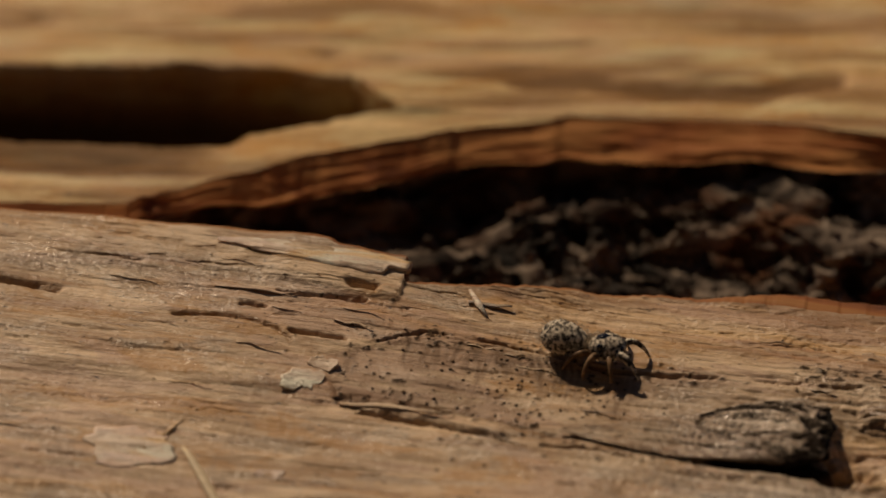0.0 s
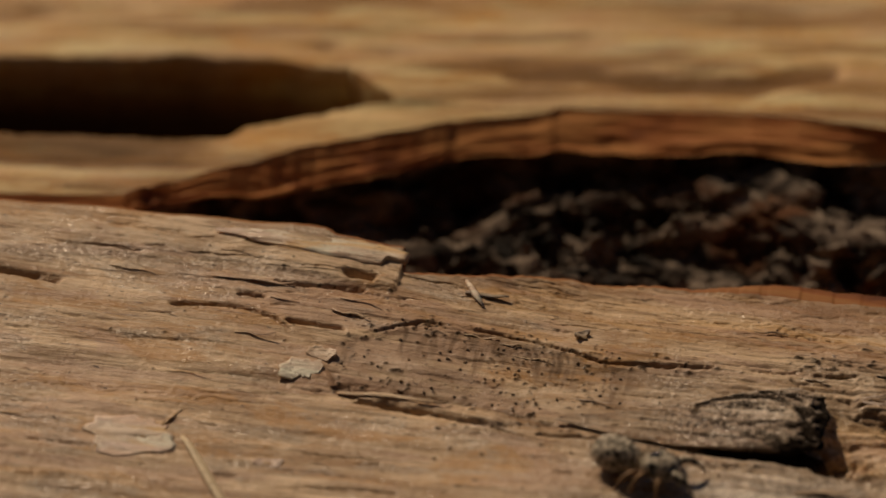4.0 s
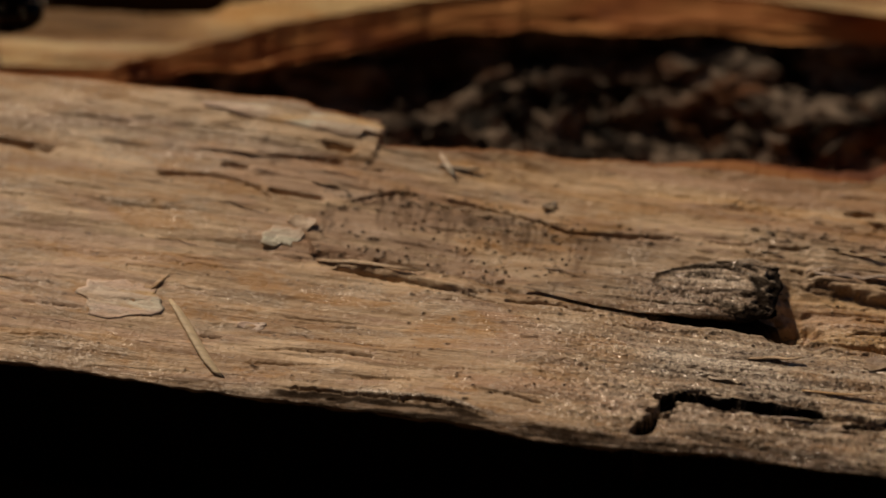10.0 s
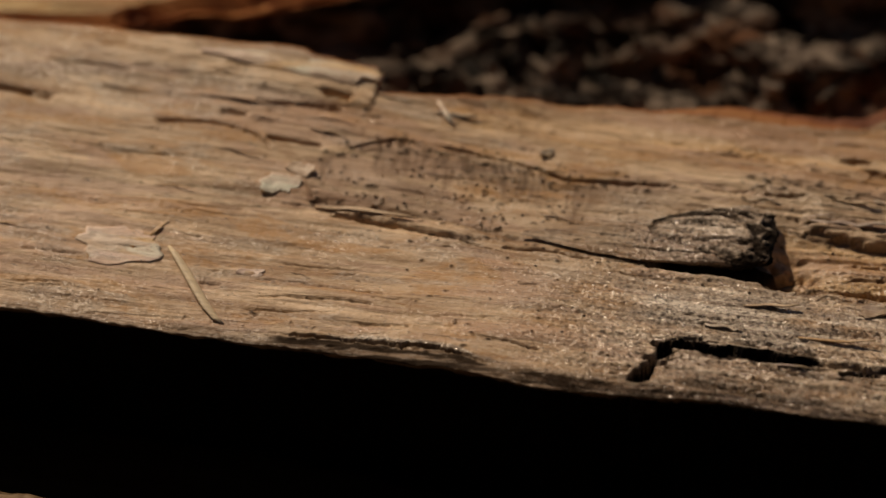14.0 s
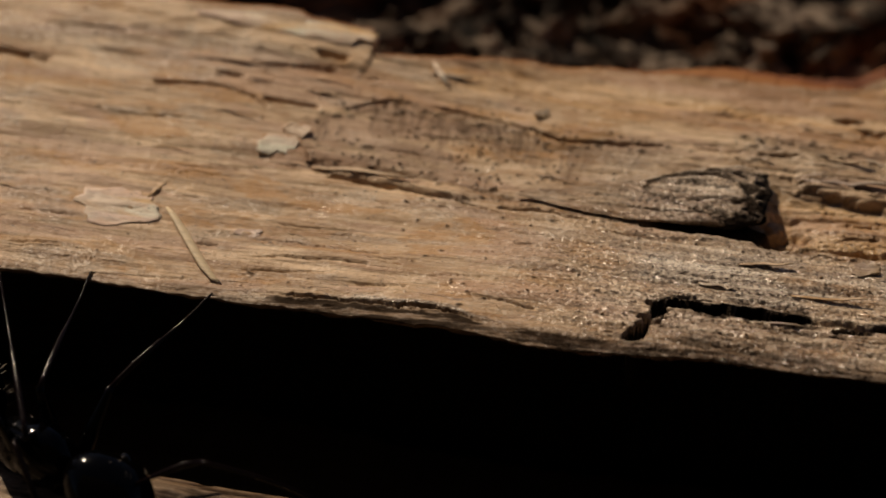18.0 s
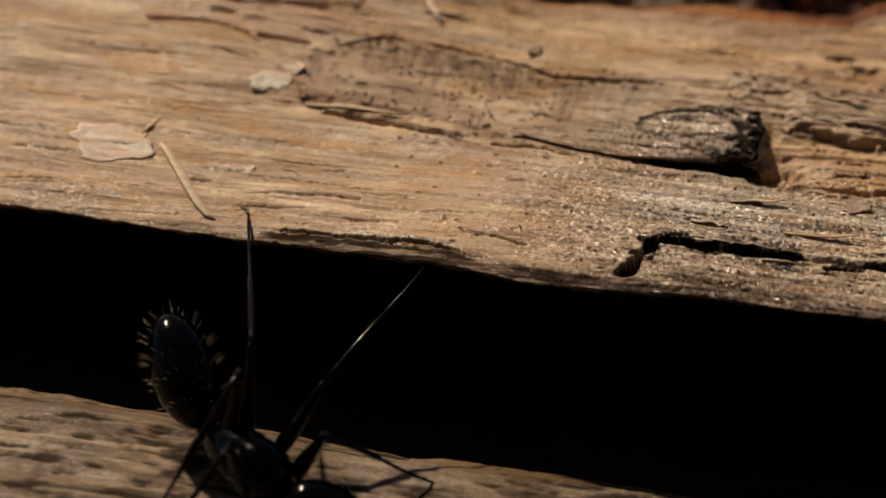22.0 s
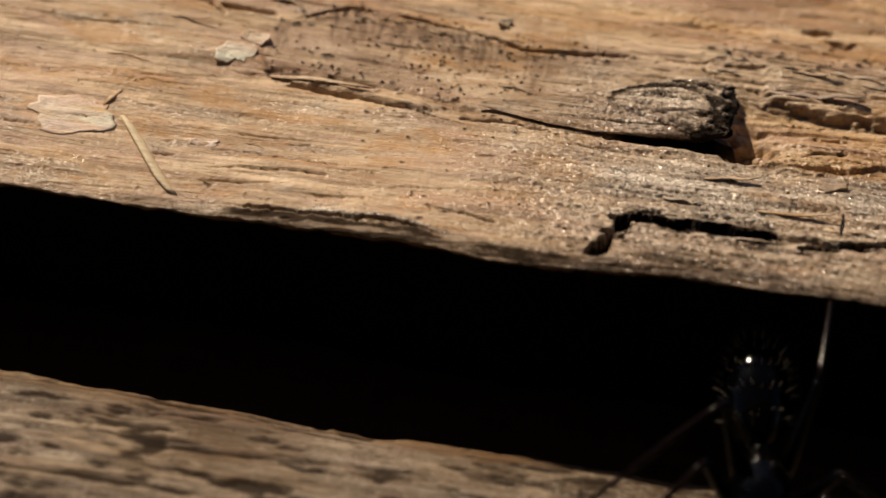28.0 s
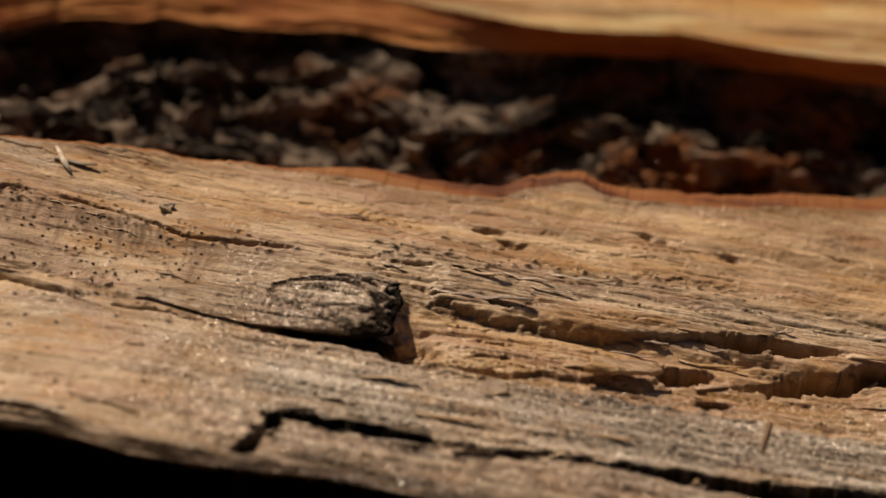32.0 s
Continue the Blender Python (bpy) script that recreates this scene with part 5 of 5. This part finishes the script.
def make_spider():
    thing = tagged(new("jumping_spider"), "small furry jumping spider speckled in grey and black", "spider")
    flat = lambda x, a: 1.0 + (0.1 if x > 0 else 0) * abs(math.cos(a)) - 0.05 * x * x
    front = part("carapace", [ball((0.5, 0, 0.1), (0.6, 0.5, 0.42), (0, -4, 0), 26, 18, flat)], FUR, thing)
    part("crown", [ball((0.42, 0, 0.3), (0.3, 0.26, 0.25), (0, -4, 0), 20, 12)], EYE, front, "glossy black crown between the eyes")
    for y, z, r in ((0.14, 0.16, 0.15), (-0.14, 0.16, 0.15), (0.36, 0.22, 0.09), (-0.36, 0.22, 0.09)):
        part("eye", [ball((1.06 - abs(y) * 0.35, y, z), (r * 0.6, r, r), (0, 0, 0), 14, 10)], EYE, front)
    for y in (0.42, -0.42):
        part("eye", [ball((0.4, y, 0.34), (0.11, 0.09, 0.11), (0, 0, 0), 12, 8)], EYE, front)
    part("fur", bristles((0.5, 0, 0.1), (0.62, 0.5, 0.43), 260, 31, 0.09, lambda d: d.z > -0.3 and (d.x - 0.0) ** 2 + d.y**2 > 0.2), HAIR, front, "short pale grey hairs")
    egg = lambda x, a: 1.0 - 0.14 * x
    rear = part("abdomen", [ball((-0.82, 0, 0.16), (0.78, 0.6, 0.52), (0, 8, 0), 30, 22, egg), tube([(-0.06, 0, 0.05), (0.1, 0, 0.05)], [0.13, 0.13], 10)], FUR, thing, "mottled grey furry abdomen")
    part("fur", bristles((-0.82, 0, 0.16), (0.82, 0.62, 0.54), 300, 33, 0.11, lambda d: d.z > -0.5), HAIR, rear, "short pale grey hairs")
    for side in (1, -1):
        part("pedipalp", [tube([(0.95, side * 0.16, -0.1), (1.15, side * 0.2, -0.12), (1.25, side * 0.17, -0.34)], [0.07, 0.085, 0.05], 8)], FUR, thing)
    legs = []
    for side in (1, -1):
        for n, (x, ang, reach, up) in enumerate(SPIDER_LEGS):
            leg = part("leg", [bow([(0, 0, 0, 0.08), (0.28 * reach, 0, up, 0.11), (0.62 * reach, 0, up * 0.9, 0.09), (0.95 * reach, 0, -0.1, 0.065), (1.15 * reach, 0, -0.4, 0.03)], 8, 3)], FUR if n == 0 else SPIDER_LEG, thing)
            legs.append((leg, x, side, ang))
    return thing, legs


SPIDER = make_spider()


# ---- what moves ----
def eased(rows, t):
    """A value between keyed rows (t, ...numbers)."""
    for a, b in zip(rows, rows[1:]):
        if a[0] <= t <= b[0]:
            q = (t - a[0]) / (b[0] - a[0])
            return [x + (y - x) * q for x, y in zip(a[1:], b[1:])]
    return list((rows[0] if t < rows[0][0] else rows[-1])[1:])


def frame_from(place, ahead, up):
    x = Vector(ahead).normalized()
    y = Vector(up).cross(x).normalized()
    z = x.cross(y)
    m = Matrix((x, y, z)).transposed().to_4x4()
    m.translation = Vector(place)
    return m


def aim(yaw, pitch):
    a, b = radians(yaw), radians(pitch)
    return Vector((math.cos(a) * math.cos(b), math.sin(a) * math.cos(b), math.sin(b)))


def reach(hip, foot, up, femur, shin):
    """Femur and shin poses for a leg from hip to foot, the knee bent towards up; millimetres in the ant's frame."""
    d = foot - hip
    far = min(max(d.length, shin - femur + 0.3), femur + shin - 0.06)
    way = d.normalized()
    a = math.acos(max(-1, min(1, (femur**2 + far**2 - shin**2) / (2 * femur * far))))
    k = math.pi - math.acos(max(-1, min(1, (femur**2 + shin**2 - far**2) / (2 * femur * shin))))
    side = way.cross(up).normalized()
    thigh = Matrix.Rotation(a, 3, side) @ way
    z = side.cross(thigh)
    m = Matrix((thigh, -side, z)).transposed().to_4x4()
    m.translation = hip * MM
    if (m.to_3x3().determinant()) < 0:
        m = Matrix((thigh, side, z)).transposed().to_4x4()
        m.translation = hip * MM
    return m, Matrix.Translation((femur * MM, 0, 0)) @ Matrix.Rotation(k, 4, "Y")


def march(ant, rows, lean, pins, floor, times, feel, near=FEET):
    """Key one ant along rows (t, x, y, z, yaw, pitch, tail up and aside, head up and aside) in log A's frame.
    Feet keep to their pins (leg, side, from, to, place), and elsewhere stay put between steps."""
    thing, legs, feelers, head, gaster = ant
    keys, head_keys, tail_keys, leg_keys, feel_keys = [], [], [], {}, {}
    stand, turn = {}, 0
    for t in times:
        r = eased(rows, t)
        ahead = aim(r[3], r[4])
        m = FRAME_A @ frame_from(Vector(r[0:3]) * MM, ahead, lean)
        keys.append((t, m))
        local = frame_from(Vector(r[0:3]), ahead, lean)
        back = local.inverted()
        head_m = frame_from(NECK * MM, aim(r[8], r[7]), (0, 0, 1))
        head_keys.append((t, head_m))
        tail = aim(180 - r[6], r[5])
        tail_keys.append((t, frame_from(WAIST * MM, -tail, (0, 0, 1))))
        later = eased(rows, t + 0.12)
        go = Vector(later[0:3]) - Vector(r[0:3])
        want, off = {}, {}
        for k, (i, side, leg, shin) in enumerate(legs):
            rest = FEET[i] if side > 0 else near[i]
            w = local @ Vector((rest[0], side * rest[1], -2.3)) + go * 0.8
            want[k] = Vector(floor(w))
            off[k] = (want[k] - stand[k]).length if k in stand else 99
        turn = 1 - turn
        for k, (i, side, leg, shin) in enumerate(legs):
            pin = [p for p in pins if p[0] == i and p[1] == side and p[2] <= t <= p[3]]
            if pin:
                stand[k] = Vector(pin[0][4])
            elif off[k] > 50 or (off[k] > 1.1 and (i + (side > 0)) % 2 == turn) or off[k] > 3.4:
                stand[k] = want[k]
            hip = Vector((HIPS[i][0], side * (HIPS[i][1] + 0.1), HIPS[i][2]))
            a, b = reach(hip, back @ stand[k], Vector((0, side * 0.25, 1)), FEMUR[i], SHIN[i])
            leg_keys.setdefault(k, []).append((t, a))
            leg_keys.setdefault(("shin", k), []).append((t, b))
        for k, (side, scape, whip) in enumerate(feelers):
            wave = math.sin(2.6 * t + k * 2.1 + 0.6 * math.sin(1.3 * t))
            low, wide, bent = feel
            a = head_m @ pose(2.1 * MM, side * 0.45 * MM, 0.15 * MM, 0, low + 8 * wave, side * (wide + 10 * wave))
            feel_keys.setdefault(k, []).append((t, a))
            feel_keys.setdefault(("whip", k), []).append((t, pose(2.33 * MM, 0, 0, 0, bent - 10 * wave, -side * 16)))
    walk(thing, keys)
    walk(head, head_keys)
    walk(gaster, tail_keys)
    for k, (i, side, leg, shin) in enumerate(legs):
        walk(leg, leg_keys[k])
        walk(shin, leg_keys[("shin", k)])
    for k, (side, scape, whip) in enumerate(feelers):
        walk(scape, feel_keys[k])
        walk(whip, feel_keys[("whip", k)])


def spread(*spans):
    """Times from the start to the end of the clip, close together in the given spans."""
    out = {0.0, 32.0}
    for a, b, step in spans:
        out |= {round(a + step * i, 3) for i in range(int(round((b - a) / step)) + 1)}
    return sorted(out)


def floor_one(p):
    """Log A's upper side, and the edge of the log behind it."""
    v = p.y
    h = lift_a(p.x, min(v, 7.6))
    return (p.x, v, float(h) + 0.08 - 0.25 * max(0, v - 8.0))


TO_B = FRAME_B.inverted() @ FRAME_A


def floor_two(p):
    """The lower edge of log A for feet that reach back to it, and the lower log's top in front."""
    if p.y > -8.4:
        return (p.x, -5.7, -0.75)
    b = TO_B @ (Vector(p) * MM) / MM
    b.y, b.z = max(min(b.y, 2.3), -7.0), 0.0
    return tuple(TO_B.inverted() @ (b * MM) / MM)


def motions():
    # the first ant: over the log in quick runs with short halts
    def run(t0, t1, s, v, h, yaw=180, pitch=0, tail=-8, nod=0):
        row = (s, v, h, yaw, pitch, tail, 0, nod, 0)
        return [(t0, *row), (t1, *row)] if t1 > t0 else [(t0, *row)]

    one = run(0, 7.2, 30, 9.8, 3.0) + run(7.5, 7.5, 13.6, 9.8, 3.4) + run(7.6, 7.72, 8.7, 9.9, 3.5) + run(7.8, 8.02, 4.0, 9.9, 3.5, 180, 0, -14, -16) + run(8.1, 8.22, -1.7, 9.5, 2.9, 182, 0, -4, -4)
    one += run(8.3, 8.52, -3.45, 9.4, 3.5, 180, 6, -6, 6) + run(8.7, 8.75, -7.3, 10.0, 3.6, 180, 8, -10) + run(8.86, 9.02, -9.95, 10.5, 3.85, 180, 10, -20) + run(9.1, 9.32, -12.7, 10.8, 3.0, 180, 6, -12) + run(9.5, 9.55, -16.4, 10.8, 2.8, 180, 2, -8)
    one += run(9.8, 9.85, -18.7, 10.8, 2.4) + run(10.1, 10.1, -24, 11, 3) + run(10.4, 32, -30, 11, 3)
    held = [(0, 1, 7.8, 8.04, (1.54, 5.59, 0.41)), (1, 1, 7.8, 8.04, (6.44, 7.61, 0.39)), (2, 1, 7.8, 8.04, (11.2, 5.73, 0.27)), (2, -1, 7.8, 8.04, (12.0, 12.6, 0.2)),
            (0, 1, 8.1, 8.24, (-4.73, 5.79, 1.01)), (2, 1, 8.1, 8.24, (1.8, 0.82, 0.0)), (2, -1, 8.1, 8.24, (5.9, 9.5, 0.2)), (0, 1, 8.3, 8.54, (-5.94, 4.16, 0.76)), (1, 1, 8.3, 8.54, (0.92, 5.69, 0.47)),
            (2, 1, 8.3, 8.54, (2.38, 5.44, 0.34)), (2, -1, 8.3, 8.54, (6.0, 10.5, 0.2)), (1, 1, 8.7, 8.76, (-6.63, 2.76, 0.5)), (2, 1, 8.7, 8.76, (2.6, 5.9, 0.36)), (0, 1, 8.86, 9.04, (-15.6, 7.8, 1.6)), (2, 1, 8.86, 9.04, (-5.97, 1.95, 0.32)),
            (1, 1, 8.86, 9.04, (-5.97, 4.07, 0.74)), (0, -1, 8.86, 9.04, (-12.0, 8.0, 1.6)), (1, 1, 9.1, 9.34, (-14.48, 6.47, 1.29)), (2, 1, 9.1, 9.34, (-6.2, 4.34, 0.81)), (1, 1, 9.5, 9.56, (-14.0, 3.4, 0.64)), (2, 1, 9.5, 9.56, (-9.2, 4.5, 0.83))]
    march(ANT_ONE, one, (0, 0.15, 1), held, floor_one, spread((7.2, 10.4, 0.1)), (-6, 30, 58))

    # the second ant: along the gap between the logs, far feet on the pale edge, near feet on the lower log
    def climb(t, *row):
        return (t, *row)

    two = [climb(0, -26, -11, -4.2, 0, 0, 10, 0, 0, 0), climb(16.4, -19, -10.5, -4.2, -9, 0, 10, 0, 0, 0), climb(17, -13.35, -10.34, -4.2, -9, -4, 0, 19, 5, -10), climb(17.5, -11.85, -9.95, -4.2, -18, 3, 21, 24, 5, 0)]
    two += [climb(18, -10.69, -10.28, -4.2, -27, 2, 18, 34, 5, -5), climb(18.5, -9.76, -10.4, -4.2, -27, -8, 8, 35, 8, 4), climb(19, -9.42, -11.25, -4.2, -39, -4, 8, 31, 8, 7), climb(19.5, -9.07, -11.77, -4.2, -39, -7, 10, 22, 8, 8)]
    two += [climb(20, -7.73, -11.55, -4.2, -33, -9, 4, 13, 8, 2), climb(20.5, -5.29, -12.49, -4.2, -31, -4, 6, 5, 8, -3), climb(21, -4.98, -13.35, -4.2, -59, -1, 30, -30, 5, 5), climb(21.5, -6.4, -13.76, -4.2, -74, -9, 30, -10, 5, 3)]
    two += [climb(22, -3.3, -12.41, -4.2, -31, -12, 20, 28, 8, 3), climb(22.5, -1.38, -9.6, -3.8, 8, 2, 11, 21, -12, -3), climb(23, 1.99, -9.6, -3.23, 4, -2, 4, 20, -12, 6), climb(23.4, -0.76, -11.15, -4.2, -34, -14, 21, 28, 6, -15)]
    two += [climb(24, -0.4, -11.4, -4.2, -24, -20, 14, 34, 8, -6), climb(24.3, 2.17, -11.46, -4.2, -9, -18, 7, 15, -8, 10), climb(24.5, 2.95, -10.28, -4.2, -7, -4, 0, 20, 3, -9), climb(26.5, 13.27, -9.6, -2.81, 4, 8, 14, 28, -12, -14)]
    two += [climb(26.7, 15.05, -9.6, -2.78, -15, 12, 14, 18, 4, -17), climb(26.9, 17.31, -9.6, -2.66, -14, 8, 4, 18, 6, -16), climb(27.05, 16.56, -9.6, -3.2, -35, 10, 20, 7, 5, -9), climb(27.3, 16.5, -9.6, -3.2, -35, 10, 20, 7, 5, -9)]
    two += [climb(27.5, 15.09, -10.18, -4.2, -41, 0, 50, 14, 5, -15), climb(27.7, 13.08, -10.93, -4.2, -69, -4, 23, 9, 5, 0), climb(28, 12.81, -11.27, -4.2, -84, -7, 21, -3, 5, -1), climb(28.1, 13.4, -13.4, -4.2, -85, 0, 22, -2, 5, 1)]
    two += [climb(28.35, 13.4, -13.4, -4.2, -85, 0, 22, -2, 5, 1), climb(28.5, 13.6, -14.3, -4.2, -85, 1, 21, -2, 5, 0), climb(28.72, 13.7, -14.62, -4.2, -85, 2, 21, -2, 5, 0), climb(28.9, 13.9, -19, -4.2, -86, 0, 15, 0, 5, 0), climb(29.6, 13.9, -24, -4.2, -86, 0, 15, 0, 5, 0), climb(32, 13.9, -24, -4.2, -86, 0, 15, 0, 5, 0)]
    held = [(1, 1, 17.9, 18.7, (-10.2, -4.92, -1.1)), (2, 1, 18.8, 21.05, (-11.3, -4.55, -1.02)), (2, 1, 21.3, 23.2, (-5.08, -4.35, -0.9)), (1, 1, 22.3, 23.2, (-1.55, -4.38, -0.66)), (0, 1, 22.3, 22.7, (0.21, -4.52, -0.55)),
            (2, 1, 23.35, 24.5, (-2.76, -3.8, -0.66)), (1, 1, 23.9, 24.5, (3.18, -5.9, -0.47)), (2, 1, 26.4, 26.8, (7.0, -4.0, -0.31)), (1, 1, 26.4, 26.8, (14.9, -2.7, -0.23)), (2, 1, 26.9, 28.75, (14.2, -2.35, -0.21))]
    march(ANT_TWO, two, (0, -0.45, 0.9), held, floor_two, spread((16.4, 29.6, 0.1)), (-10, 40, 40), [(4.2, 4.6), (2.2, 6.6), (0.6, 7.2)])

    thing, legs = SPIDER
    path = [(0, 2.85, 4.35, -8), (0.6, 2.85, 4.35, -8), (0.85, 2.95, 4.0, -14), (1.0, 3.13, 3.5, -22), (1.25, 3.15, 2.75, -24), (1.5, 3.15, 2.4, -24), (1.65, 3.2, 2.2, -24), (1.75, 3.5, 0.6, -20), (2.0, 3.8, -1.0, -18), (3.5, 3.8, -1.1, -18),
            (3.9, 4.6, -1.5, -15), (4.6, 10, -2.0, -6), (5.2, 17.5, -2.0, 0), (6.5, 36, -1.5, 0), (32, 36, -1.5, 0)]
    rows = []
    for t in spread((0, 6.6, 0.1)):
        s, v, a = eased(path, t)
        h = float(lift_a(s, v)) + 0.5
        up = Vector((0, 0, 1))
        ahead = Vector((math.cos(radians(a)), math.sin(radians(a)), 0.02))
        rows.append((t, FRAME_A @ frame_from(Vector((s, v, h)) * MM, ahead, up)))
    walk(thing, rows)
    for k, (leg, x, side, ang) in enumerate(legs):
        swing = []
        for t in spread((0, 6.6, 0.1)):
            moving = 1.0 if 0.6 < t < 2.0 or 3.5 < t < 6.5 else 0.12
            w = 16 * moving * math.sin(19 * t + k * 1.9)
            swing.append((t, pose(x * MM + 0.3 * MM, side * 0.3 * MM, -0.05 * MM, 0, -6 * moving * math.cos(19 * t + k * 1.9), side * (90 - ang) + w)))
        walk(leg, swing)


motions()
